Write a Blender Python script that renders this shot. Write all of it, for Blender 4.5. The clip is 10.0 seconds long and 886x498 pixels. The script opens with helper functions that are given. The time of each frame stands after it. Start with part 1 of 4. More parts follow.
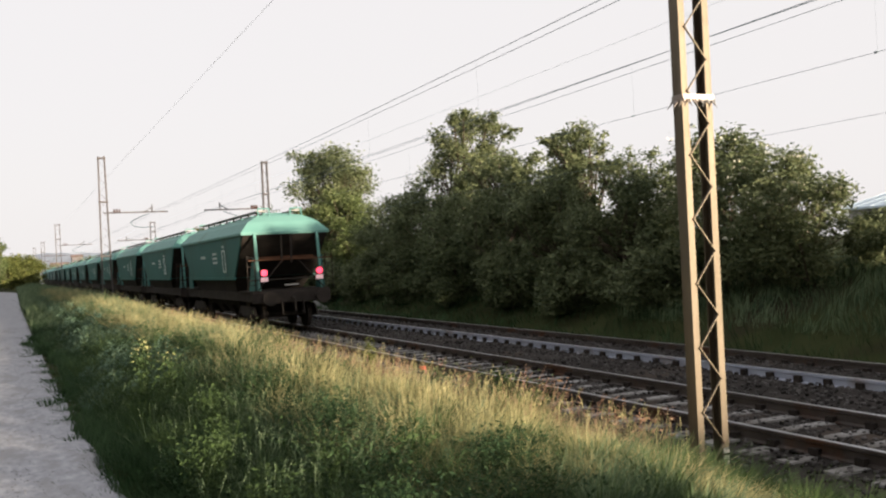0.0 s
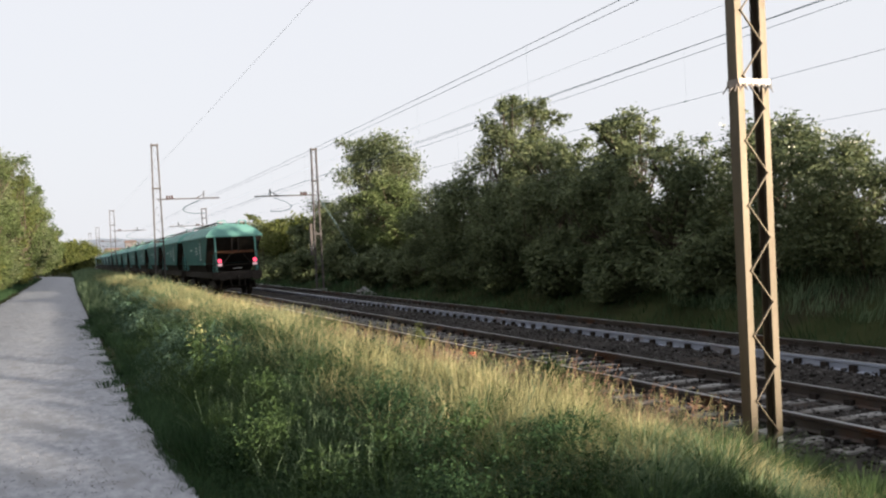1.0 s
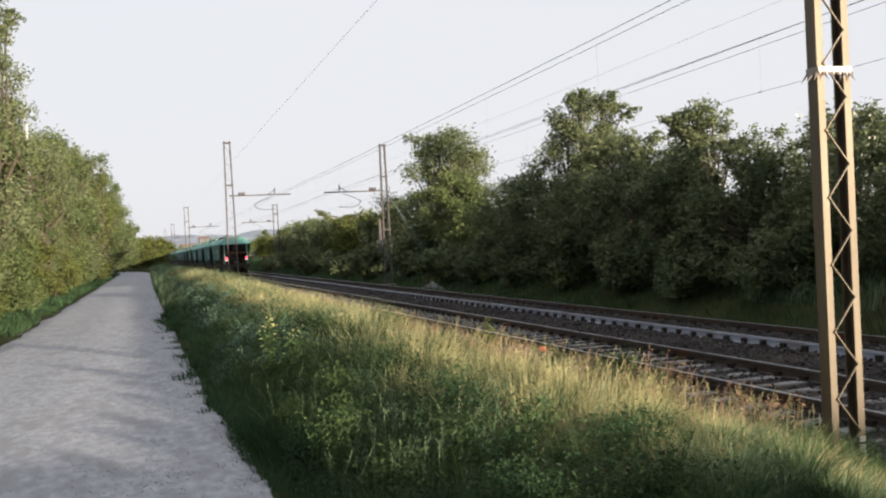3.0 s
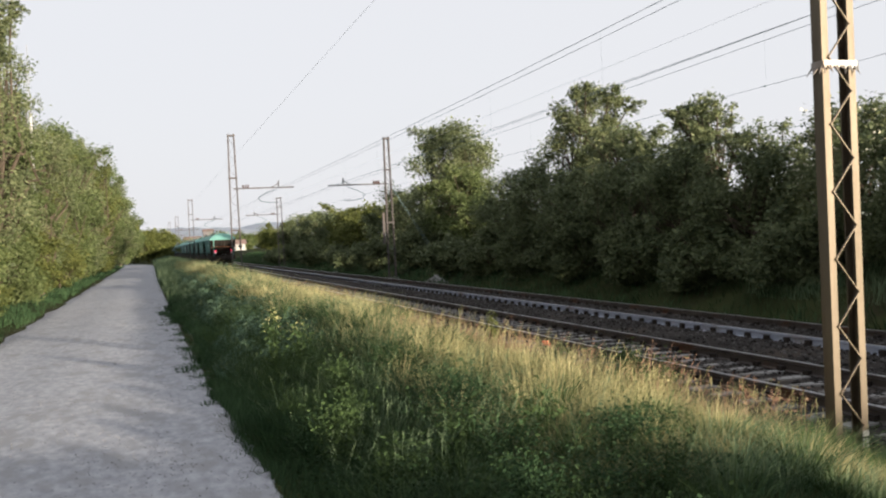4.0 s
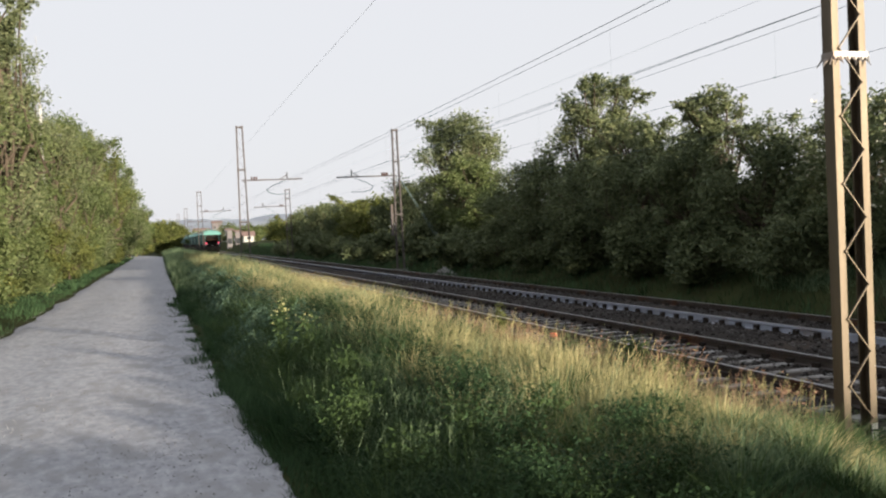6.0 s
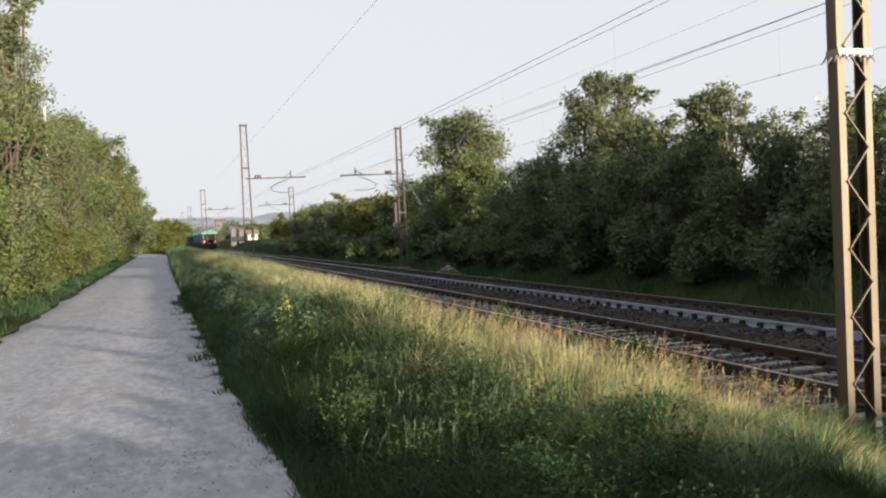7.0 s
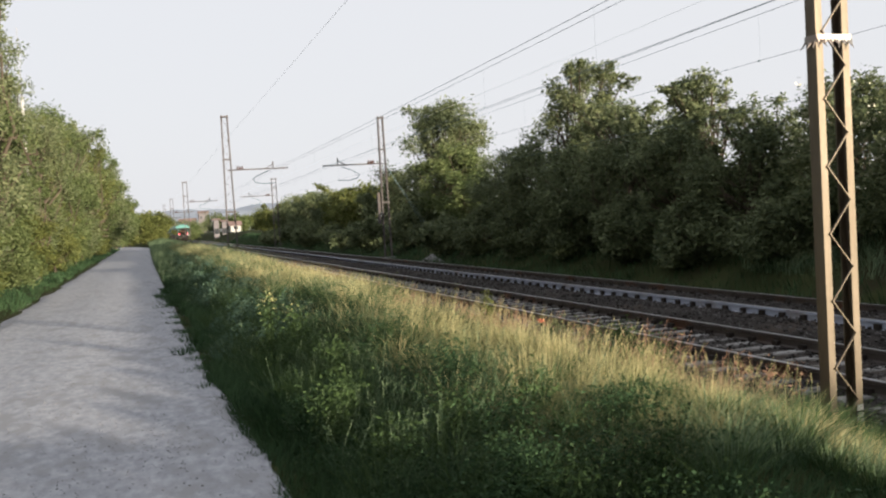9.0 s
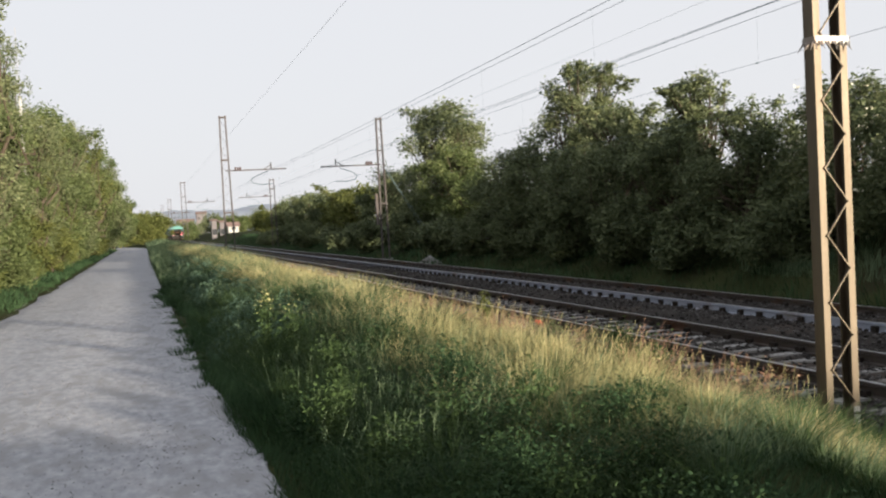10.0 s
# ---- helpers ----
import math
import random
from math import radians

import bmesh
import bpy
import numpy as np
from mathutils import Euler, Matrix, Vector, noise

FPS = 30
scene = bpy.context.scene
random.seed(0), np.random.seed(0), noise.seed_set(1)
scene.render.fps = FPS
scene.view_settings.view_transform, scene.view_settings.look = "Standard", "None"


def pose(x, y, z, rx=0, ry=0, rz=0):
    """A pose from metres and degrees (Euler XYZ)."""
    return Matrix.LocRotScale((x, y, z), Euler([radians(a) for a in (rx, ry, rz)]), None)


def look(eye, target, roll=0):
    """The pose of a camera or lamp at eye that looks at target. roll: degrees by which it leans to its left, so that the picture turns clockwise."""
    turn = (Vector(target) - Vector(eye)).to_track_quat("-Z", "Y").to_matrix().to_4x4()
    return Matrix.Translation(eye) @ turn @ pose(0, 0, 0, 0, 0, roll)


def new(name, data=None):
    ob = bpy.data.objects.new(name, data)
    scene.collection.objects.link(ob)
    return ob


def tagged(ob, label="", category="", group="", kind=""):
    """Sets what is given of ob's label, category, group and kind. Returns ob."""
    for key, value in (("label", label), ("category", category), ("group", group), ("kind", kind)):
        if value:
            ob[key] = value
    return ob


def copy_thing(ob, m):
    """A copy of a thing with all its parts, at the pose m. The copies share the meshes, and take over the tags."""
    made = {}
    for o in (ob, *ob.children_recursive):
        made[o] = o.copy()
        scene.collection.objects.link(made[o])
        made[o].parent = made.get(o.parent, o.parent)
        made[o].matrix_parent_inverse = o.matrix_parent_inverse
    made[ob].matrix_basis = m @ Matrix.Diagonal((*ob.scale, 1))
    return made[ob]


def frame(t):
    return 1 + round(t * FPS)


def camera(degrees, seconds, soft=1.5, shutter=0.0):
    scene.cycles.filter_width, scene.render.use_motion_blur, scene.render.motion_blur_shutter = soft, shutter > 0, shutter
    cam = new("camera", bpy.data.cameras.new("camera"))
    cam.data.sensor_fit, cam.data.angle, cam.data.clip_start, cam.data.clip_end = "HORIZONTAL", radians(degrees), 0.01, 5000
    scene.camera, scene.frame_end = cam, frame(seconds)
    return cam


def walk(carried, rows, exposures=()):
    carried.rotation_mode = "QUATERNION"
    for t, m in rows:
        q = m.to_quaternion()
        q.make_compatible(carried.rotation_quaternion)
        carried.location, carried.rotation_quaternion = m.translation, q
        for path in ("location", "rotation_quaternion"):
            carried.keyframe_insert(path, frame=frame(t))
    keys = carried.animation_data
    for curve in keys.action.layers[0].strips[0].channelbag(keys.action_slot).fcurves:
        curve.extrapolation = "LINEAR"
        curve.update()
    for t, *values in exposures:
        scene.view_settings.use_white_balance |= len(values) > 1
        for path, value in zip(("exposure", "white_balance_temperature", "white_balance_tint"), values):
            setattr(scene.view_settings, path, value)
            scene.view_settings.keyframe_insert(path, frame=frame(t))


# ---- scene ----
cam = camera(50.03, 10.0, soft=2.2)
PATH = [
    (0.0, pose(0.020, -0.045, 2.112, 90.44, 3.08, -24.50)),
    (0.1, pose(0.020, -0.045, 2.112, 90.32, 2.97, -24.07)),
    (0.5, pose(-0.015, -0.061, 2.099, 89.90, 2.54, -22.62)),
    (1.0, pose(-0.025, -0.057, 2.106, 89.79, 2.88, -21.64)),
    (1.5, pose(-0.034, -0.056, 2.097, 89.58, 2.95, -20.95)),
    (2.0, pose(-0.021, -0.027, 2.106, 90.10, 3.60, -19.39)),
    (2.5, pose(-0.021, -0.011, 2.097, 89.97, 3.38, -18.00)),
    (4.0, pose(-0.020, -0.011, 2.096, 89.33, 2.85, -17.31)),
    (4.5, pose(-0.006, -0.002, 2.094, 89.27, 3.25, -16.88)),
    (5.0, pose(-0.005, 0.000, 2.101, 89.00, 3.21, -17.07)),
    (5.5, pose(-0.011, -0.007, 2.100, 88.89, 2.94, -17.01)),
    (7.0, pose(-0.019, -0.010, 2.089, 88.77, 2.79, -16.59)),
    (7.5, pose(-0.012, -0.007, 2.098, 88.32, 3.19, -17.33)),
    (8.0, pose(0.004, 0.011, 2.095, 87.74, 3.30, -17.93)),
    (8.5, pose(-0.014, -0.015, 2.100, 88.07, 3.65, -17.67)),
    (9.0, pose(0.000, 0.000, 2.100, 88.05, 3.54, -17.57)),
    (9.5, pose(-0.006, -0.001, 2.090, 88.12, 3.51, -17.38)),
    (10.0, pose(0.007, 0.004, 2.091, 88.13, 3.36, -17.69)),
]
EXPOSURES = [(0.0, 1.37, 6050, 9.5), (0.4, 1.37, 5700, 8.5), (0.8, 1.36, 5700, 7.5), (2.5, 1.31, 5750, 7.5), (10.0, 1.27, 5750, 7)]
walk(cam, PATH, EXPOSURES)

# ---- world and sun: a low evening sun behind the camera, hazy pale sky ----
SUN_AZ, SUN_EL = radians(152), radians(7.0)
world = bpy.data.worlds.new("world")
scene.world = world
world.use_nodes = True
wn = world.node_tree.nodes
sky = wn.new("ShaderNodeTexSky")
sky.sky_type = "NISHITA"
sky.sun_disc = False
sky.sun_elevation, sky.sun_rotation = radians(14), SUN_AZ
sky.air_density, sky.dust_density, sky.ozone_density = 1.0, 4.0, 1.0
haze = wn.new("ShaderNodeMixRGB")
haze.inputs[0].default_value = 0.92
haze.inputs[2].default_value = (7.36, 6.74, 6.27, 1)
world.node_tree.links.new(sky.outputs[0], haze.inputs[1])
world.node_tree.links.new(haze.outputs[0], wn["Background"].inputs[0])
wn["Background"].inputs[1].default_value = 0.0525
sun = new("sun", bpy.data.lights.new("sun", "SUN"))
sun.data.energy, sun.data.angle, sun.data.color = 5.0, radians(0.8), (1.0, 0.80, 0.56)
sun.matrix_world = look((0, 0, 0), (-math.sin(SUN_AZ) * math.cos(SUN_EL), -math.cos(SUN_AZ) * math.cos(SUN_EL), -math.sin(SUN_EL)))

RAIL_A, RAIL_B, GAUGE = 8.34, 11.96, 1.5
ROW_L, ROW_R = 5.5, 14.9  # mast rows
PITCH, TRAIN_Y, SPEED = 14.3, 29.6, 20.4


# ---- materials ----
def material(name, a, b, scale=8.0, rough=0.8, metal=0.0, bump=0.3, fine=60.0, stain=None, stain_at=0.6, island=0.0, random_ob=0.0, coords="Object", through_light=0.0, spec=0.12, stretch=None):
    m = bpy.data.materials.new(name)
    m.use_nodes = True
    t = m.node_tree
    n, link = t.nodes, t.links.new
    bsdf = n["Principled BSDF"]
    tc = n.new("ShaderNodeTexCoord")
    src = tc.outputs[coords]
    if stretch:
        mp = n.new("ShaderNodeMapping")
        mp.inputs["Scale"].default_value = stretch
        link(src, mp.inputs[0])
        src = mp.outputs[0]
    big = n.new("ShaderNodeTexNoise")
    big.inputs["Scale"].default_value, big.inputs["Detail"].default_value = scale, 5
    small = n.new("ShaderNodeTexNoise")
    small.inputs["Scale"].default_value, small.inputs["Detail"].default_value = fine, 3
    link(src, big.inputs[0])
    link(src, small.inputs[0])
    add = n.new("ShaderNodeMath")
    add.operation = "MULTIPLY_ADD"
    link(small.outputs[0], add.inputs[0])
    add.inputs[1].default_value = 0.5
    half = n.new("ShaderNodeMath")
    half.operation = "MULTIPLY_ADD"
    link(big.outputs[0], half.inputs[0])
    half.inputs[1].default_value, half.inputs[2].default_value = 1.4, -0.45
    link(half.outputs[0], add.inputs[2])
    fac = add.outputs[0]
    for amount, kind, socket in ((island, "ShaderNodeNewGeometry", "Random Per Island"), (random_ob, "ShaderNodeObjectInfo", "Random")):
        if amount:
            g = n.new(kind)
            k = n.new("ShaderNodeMath")
            k.operation = "MULTIPLY_ADD"
            link(g.outputs[socket], k.inputs[0])
            k.inputs[1].default_value = amount
            sub = n.new("ShaderNodeMath")
            sub.operation = "SUBTRACT"
            link(fac, sub.inputs[0])
            sub.inputs[1].default_value = amount / 2
            link(sub.outputs[0], k.inputs[2])
            fac = k.outputs[0]
    mix = n.new("ShaderNodeMixRGB")
    mix.use_clamp = True
    link(fac, mix.inputs[0])
    mix.inputs[1].default_value, mix.inputs[2].default_value = (*a, 1), (*b, 1)
    col = mix.outputs[0]
    if stain:
        blot = n.new("ShaderNodeTexNoise")
        blot.inputs["Scale"].default_value, blot.inputs["Detail"].default_value = scale * 0.37, 8
        link(src, blot.inputs[0])
        ramp = n.new("ShaderNodeMapRange")
        ramp.inputs[1].default_value, ramp.inputs[2].default_value = stain_at - 0.06, stain_at + 0.08
        link(blot.outputs[0], ramp.inputs[0])
        mix2 = n.new("ShaderNodeMixRGB")
        link(ramp.outputs[0], mix2.inputs[0])
        link(col, mix2.inputs[1])
        mix2.inputs[2].default_value = (*stain, 1)
        col = mix2.outputs[0]
    link(col, bsdf.inputs["Base Color"])
    bsdf.inputs["Roughness"].default_value, bsdf.inputs["Metallic"].default_value = rough, metal
    bsdf.inputs["Specular IOR Level"].default_value = spec
    if bump:
        bp = n.new("ShaderNodeBump")
        bp.inputs["Strength"].default_value, bp.inputs["Distance"].default_value = bump, 0.02
        link(add.outputs[0], bp.inputs["Height"])
        link(bp.outputs[0], bsdf.inputs["Normal"])
    if through_light:
        tr = n.new("ShaderNodeBsdfTranslucent")
        link(col, tr.inputs[0])
        sh = n.new("ShaderNodeMixShader")
        sh.inputs[0].default_value = through_light
        link(bsdf.outputs[0], sh.inputs[1])
        link(tr.outputs[0], sh.inputs[2])
        link(sh.outputs[0], n["Material Output"].inputs[0])
    return m


def glow(name, colour, strength):
    m = bpy.data.materials.new(name)
    m.use_nodes = True
    b = m.node_tree.nodes["Principled BSDF"]
    b.inputs["Base Color"].default_value = (*colour, 1)
    b.inputs["Emission Color"].default_value = (*colour, 1)
    b.inputs["Emission Strength"].default_value = strength
    return m


SOIL = material("soil and turf", (0.018, 0.026, 0.010), (0.05, 0.055, 0.024), 0.8, 0.95, fine=14, stain=(0.032, 0.026, 0.018), bump=0.6, spec=0.02)
GRAVEL = material("pale compacted gravel", (0.215, 0.221, 0.245), (0.43, 0.44, 0.48), 9, 0.95, fine=30, stain=(0.27, 0.274, 0.292), stain_at=0.57, bump=0.08, spec=0.02, stretch=(1.3, 0.6, 1))
PEBBLE = material("path pebbles", (0.10, 0.098, 0.10), (0.34, 0.34, 0.36), 3, 0.9, island=1.0, bump=0, spec=0.02)
BALLAST_BED = material("ballast bed", (0.014, 0.013, 0.012), (0.055, 0.050, 0.047), 1.1, 0.95, fine=22, stain=(0.065, 0.054, 0.046), bump=1.0, spec=0.02)
STONE = material("ballast stone", (0.018, 0.017, 0.016), (0.105, 0.099, 0.097), 2, 0.9, island=1.1, bump=0, spec=0.02)
CONCRETE = material("weathered sleeper concrete", (0.16, 0.158, 0.155), (0.30, 0.298, 0.295), 3, 0.9, fine=50, stain=(0.09, 0.08, 0.07), stain_at=0.55, random_ob=0.5)
# darker concrete for the far line and for distant sleepers
SLEEPER_DARK = material("darker sleeper concrete", (0.03, 0.026, 0.023), (0.075, 0.066, 0.06), 3, 0.95, fine=50, stain=(0.05, 0.035, 0.027), stain_at=0.5, random_ob=0.5)
RAIL_STEEL = material("rail steel", (0.06, 0.05, 0.045), (0.13, 0.115, 0.108), 2.5, 0.42, 0.55, fine=40, stain=(0.12, 0.06, 0.035), stain_at=0.6, bump=0.15)
# bluish sky sheen on the rail side is painted as base colour
RAIL_SHEEN = material("weathered rail steel with painted sky sheen", (0.30, 0.33, 0.41), (0.44, 0.47, 0.57), 2.5, 0.4, 0.1, fine=40, stain=(0.26, 0.23, 0.22), stain_at=0.62, bump=0.12)
RAIL_HEAD = material("worn rail head", (0.30, 0.31, 0.33), (0.48, 0.49, 0.52), 5, 0.3, 0.9, fine=60, bump=0.05)
CLIP = material("dark clips", (0.012, 0.011, 0.01), (0.04, 0.032, 0.028), 10, 0.7, bump=0)
MAST_STEEL = material("brown weathered mast steel", (0.10, 0.082, 0.06), (0.17, 0.14, 0.105), 1.6, 0.5, 0.45, fine=30, stain=(0.13, 0.08, 0.05), stain_at=0.62, stretch=(4, 4, 0.5))
GALV = material("pale galvanised steel", (0.24, 0.235, 0.23), (0.36, 0.35, 0.34), 3, 0.5, 0.4, fine=40, bump=0.1, stain=(0.3, 0.22, 0.17))
MAST_GREY = material("greyish weathered mast steel", (0.06, 0.053, 0.053), (0.115, 0.102, 0.10), 1.6, 0.7, 0.0, fine=30, stain=(0.085, 0.06, 0.048), stain_at=0.62, stretch=(4, 4, 0.5))
FEEDER = material("pale aluminium wire", (0.5, 0.53, 0.56), (0.62, 0.65, 0.68), 10, 0.5, 0.0, bump=0)
WIRE = material("wire", (0.09, 0.13, 0.14), (0.15, 0.20, 0.215), 10, 0.6, 0.1, bump=0)
INSULATOR = material("brown insulator", (0.05, 0.025, 0.018), (0.08, 0.04, 0.03), 8, 0.7, bump=0)
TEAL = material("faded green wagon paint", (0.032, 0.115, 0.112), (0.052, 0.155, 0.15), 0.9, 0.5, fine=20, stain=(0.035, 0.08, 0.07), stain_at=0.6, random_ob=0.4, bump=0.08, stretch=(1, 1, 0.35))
# roof, hatches and end posts take a paler green than the sides
TEAL_ROOF = material("paler green roof paint", (0.10, 0.24, 0.215), (0.145, 0.29, 0.26), 1.2, 0.55, fine=18, stain=(0.10, 0.2, 0.165), stain_at=0.6, random_ob=0.3, bump=0.08)
# dark steel, also used for the end sheets and lower hopper
DARK_STEEL = material("dark underframe steel", (0.018, 0.016, 0.015), (0.05, 0.042, 0.036), 3, 0.8, fine=40, bump=0.2)
RUST = material("rusty steel", (0.06, 0.028, 0.016), (0.12, 0.06, 0.035), 4, 0.85, fine=30)
STENCIL = material("faded white stencil", (0.42, 0.5, 0.48), (0.55, 0.6, 0.58), 6, 0.7, bump=0)
WHITE = material("white paint", (0.34, 0.34, 0.33), (0.46, 0.46, 0.45), 5, 0.6, bump=0.1, stain=(0.4, 0.36, 0.33))
BLACK = material("black paint", (0.015, 0.015, 0.015), (0.03, 0.03, 0.03), 5, 0.6, bump=0)
RED_LAMP = glow("red tail light", (1.0, 0.06, 0.11), 0.9)
# faint emission added to brighten the reflector plates, which are no lamps
REFLECTOR_GLOW = glow("pale tail reflector with added glow", (0.8, 0.5, 0.5), 0.15)
BARK = material("bark", (0.05, 0.038, 0.028), (0.13, 0.105, 0.08), 5, 0.95, fine=30, stretch=(3, 3, 0.6), bump=0.8)
LEAF_DARK = material("dark green leaves", (0.055, 0.074, 0.038), (0.185, 0.21, 0.105), 0.35, 0.6, island=0.9, bump=0, through_light=0.25)
HERB_BLUE = material("blue green herb leaves", (0.04, 0.075, 0.05), (0.13, 0.195, 0.135), 0.9, 0.7, island=0.8, bump=0, through_light=0.25)
# herb green darkened to carry the shade at the verge foot
HERB_SHADE = material("herb leaves with shade in colour", (0.014, 0.028, 0.010), (0.05, 0.082, 0.03), 0.5, 0.7, island=0.9, bump=0, through_light=0.25)
LEAF_MID = material("mid green leaves", (0.062, 0.083, 0.040), (0.215, 0.235, 0.118), 0.35, 0.55, island=0.9, bump=0, through_light=0.3)
LEAF_LIGHT = material("yellow green leaves", (0.06, 0.078, 0.02), (0.18, 0.19, 0.06), 0.4, 0.55, island=0.9, bump=0, through_light=0.35)
LEAF_WARM = material("olive hedge leaves", (0.055, 0.080, 0.026), (0.175, 0.205, 0.085), 0.4, 0.55, island=0.9, bump=0, through_light=0.35)
LEAF_FRESH = material("fresh weed leaves", (0.03, 0.052, 0.018), (0.085, 0.13, 0.046), 1.0, 0.6, island=0.8, bump=0, through_light=0.3)
BLOSSOM = material("cream blossom", (0.5, 0.48, 0.36), (0.66, 0.63, 0.5), 2, 0.7, island=0.6, bump=0)
# green kept low: foreground shade is partly in this colour
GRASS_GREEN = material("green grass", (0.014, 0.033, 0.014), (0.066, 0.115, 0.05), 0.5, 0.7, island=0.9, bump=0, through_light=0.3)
GRASS_STRAW = material("seeding straw grass", (0.08, 0.105, 0.036), (0.62, 0.54, 0.29), 1.3, 0.75, island=0.6, bump=0, through_light=0.3)
GRASS_PINK = material("reddish seed heads", (0.22, 0.13, 0.085), (0.42, 0.27, 0.19), 0.8, 0.75, island=0.9, bump=0, through_light=0.3)
GRASS_GREY = material("grey green grass", (0.04, 0.072, 0.04), (0.21, 0.27, 0.15), 1.1, 0.75, island=0.9, bump=0, through_light=0.3)
POPPY = material("poppy petals", (0.55, 0.09, 0.06), (0.66, 0.15, 0.10), 3, 0.6, bump=0, through_light=0.3)
YELLOW = material("yellow flowers", (0.32, 0.32, 0.13), (0.46, 0.45, 0.22), 3, 0.7, island=0.6, bump=0)
HOUSE_WHITE = material("pale render", (0.34, 0.33, 0.32), (0.44, 0.43, 0.41), 1.2, 0.9, fine=9, bump=0.1)
# distance haze is mixed into this wall colour to mute far houses
HOUSE_HAZE = material("far walls with haze in colour", (0.13, 0.118, 0.124), (0.19, 0.175, 0.18), 0.4, 0.95, fine=3, bump=0)
POLE_GREY = material("pale grey pole", (0.34, 0.34, 0.33), (0.48, 0.47, 0.46), 2, 0.85, fine=30, stain=(0.2, 0.2, 0.17), stain_at=0.55)
HOUSE_PINK = material("pinkish render", (0.42, 0.33, 0.29), (0.5, 0.41, 0.36), 1.2, 0.9, fine=9, bump=0.1)
TILE = material("clay roof tiles", (0.17, 0.12, 0.105), (0.23, 0.165, 0.145), 3, 0.9, fine=12)
SHEET = material("pale blue sheet roof", (0.46, 0.55, 0.62), (0.56, 0.64, 0.7), 0.5, 0.5, fine=6, bump=0.1)
GLASS_DARK = material("dark window glass", (0.02, 0.022, 0.025), (0.05, 0.055, 0.06), 2, 0.15, bump=0)
# aerial haze is painted into the hill as pale blue grey
HILL = material("wooded hill with haze in colour", (0.28, 0.31, 0.36), (0.35, 0.38, 0.43), 0.03, 1.0, fine=0.2, bump=0)
FAR_FIELD = material("far fields", (0.07, 0.085, 0.035), (0.16, 0.15, 0.08), 0.02, 1.0, fine=0.3, bump=0)


# ---- mesh helpers ----
def mesh_ob(name, verts, faces, mat, parent=None, label="", smooth=False):
    me = bpy.data.meshes.new(name)
    verts = np.asarray(verts, dtype=np.float32)
    if isinstance(faces, np.ndarray):
        k = faces.shape[1]
        me.vertices.add(len(verts))
        me.vertices.foreach_set("co", verts.ravel())
        me.loops.add(faces.size)
        me.loops.foreach_set("vertex_index", faces.astype(np.int32).ravel())
        me.polygons.add(len(faces))
        me.polygons.foreach_set("loop_start", np.arange(0, faces.size, k, dtype=np.int32))
        me.update(calc_edges=True)
    else:
        me.from_pydata(verts.tolist(), [], faces)
    me.materials.append(mat)
    if smooth:
        me.polygons.foreach_set("use_smooth", [True] * len(me.polygons))
    ob = new(name, me)
    if parent:
        ob.parent = parent
    if label:
        ob["label"] = label
    return ob


def part(name, bm, mat, parent, label="", smooth=False):
    me = bpy.data.meshes.new(name)
    bm.normal_update()
    bm.to_mesh(me)
    bm.free()
    me.materials.append(mat)
    if smooth:
        me.polygons.foreach_set("use_smooth", [True] * len(me.polygons))
    ob = new(name, me)
    if parent:
        ob.parent = parent
    if label:
        ob["label"] = label
    return ob


def box(bm, x0, x1, y0, y1, z0, z1, bevel=0.0):
    m = Matrix.Translation(((x0 + x1) / 2, (y0 + y1) / 2, (z0 + z1) / 2)) @ Matrix.Diagonal((x1 - x0, y1 - y0, z1 - z0, 1))
    made = bmesh.ops.create_cube(bm, size=1, matrix=m)
    if bevel:
        edges = list({e for v in made["verts"] for e in v.link_edges})
        bmesh.ops.bevel(bm, geom=edges, offset=bevel, segments=1, affect="EDGES")
    return bm


def tube(bm, a, b, r0, r1=None, sides=8):
    a, b = Vector(a), Vector(b)
    d = b - a
    q = d.to_track_quat("Z", "Y").to_matrix().to_4x4()
    bmesh.ops.create_cone(bm, cap_ends=True, segments=sides, radius1=r0, radius2=r0 if r1 is None else r1, depth=d.length, matrix=Matrix.Translation((a + b) / 2) @ q)
    return bm


def bar(bm, a, b, w, h):
    """A square bar from a to b."""
    a, b = Vector(a), Vector(b)
    d = b - a
    q = d.to_track_quat("Z", "Y").to_matrix().to_4x4()
    bmesh.ops.create_cube(bm, size=1, matrix=Matrix.Translation((a + b) / 2) @ q @ Matrix.Diagonal((w, h, d.length, 1)))
    return bm


def solid(bm, rings):
    """A closed skin through rings of equal length."""
    rows = [[bm.verts.new(p) for p in ring] for ring in rings]
    k = len(rows[0])
    for lo, hi in zip(rows, rows[1:]):
        for i in range(k):
            bm.faces.new((lo[i], lo[(i + 1) % k], hi[(i + 1) % k], hi[i]))
    bm.faces.new(rows[0][::-1])
    bm.faces.new(rows[-1])
    bmesh.ops.recalc_face_normals(bm, faces=bm.faces[:])
    return bm


def empty(name, m=None):
    ob = new(name)
    if m:
        ob.matrix_basis = m
    return ob


# ---- ground ----
PROFILE = [(-400, 0.6), (-60, 0.6), (-12, 0.55), (-5, 0.5), (-3.4, 0.47), (-3.0, 0.42), (-1.2, 0.45), (0.4, 0.42), (0.9, 0.45), (2.0, 0.48), (3.6, 0.42), (4.7, 0.24), (5.6, 0.0), (6.2, -0.42), (6.6, -0.44),
           (13.6, -0.44), (14.6, -0.5), (15.6, -0.45), (17.0, 0.1), (19.5, 1.1), (22, 1.5), (40, 1.5), (400, 1.6)]
PX, PZ = [p[0] for p in PROFILE], [p[1] for p in PROFILE]
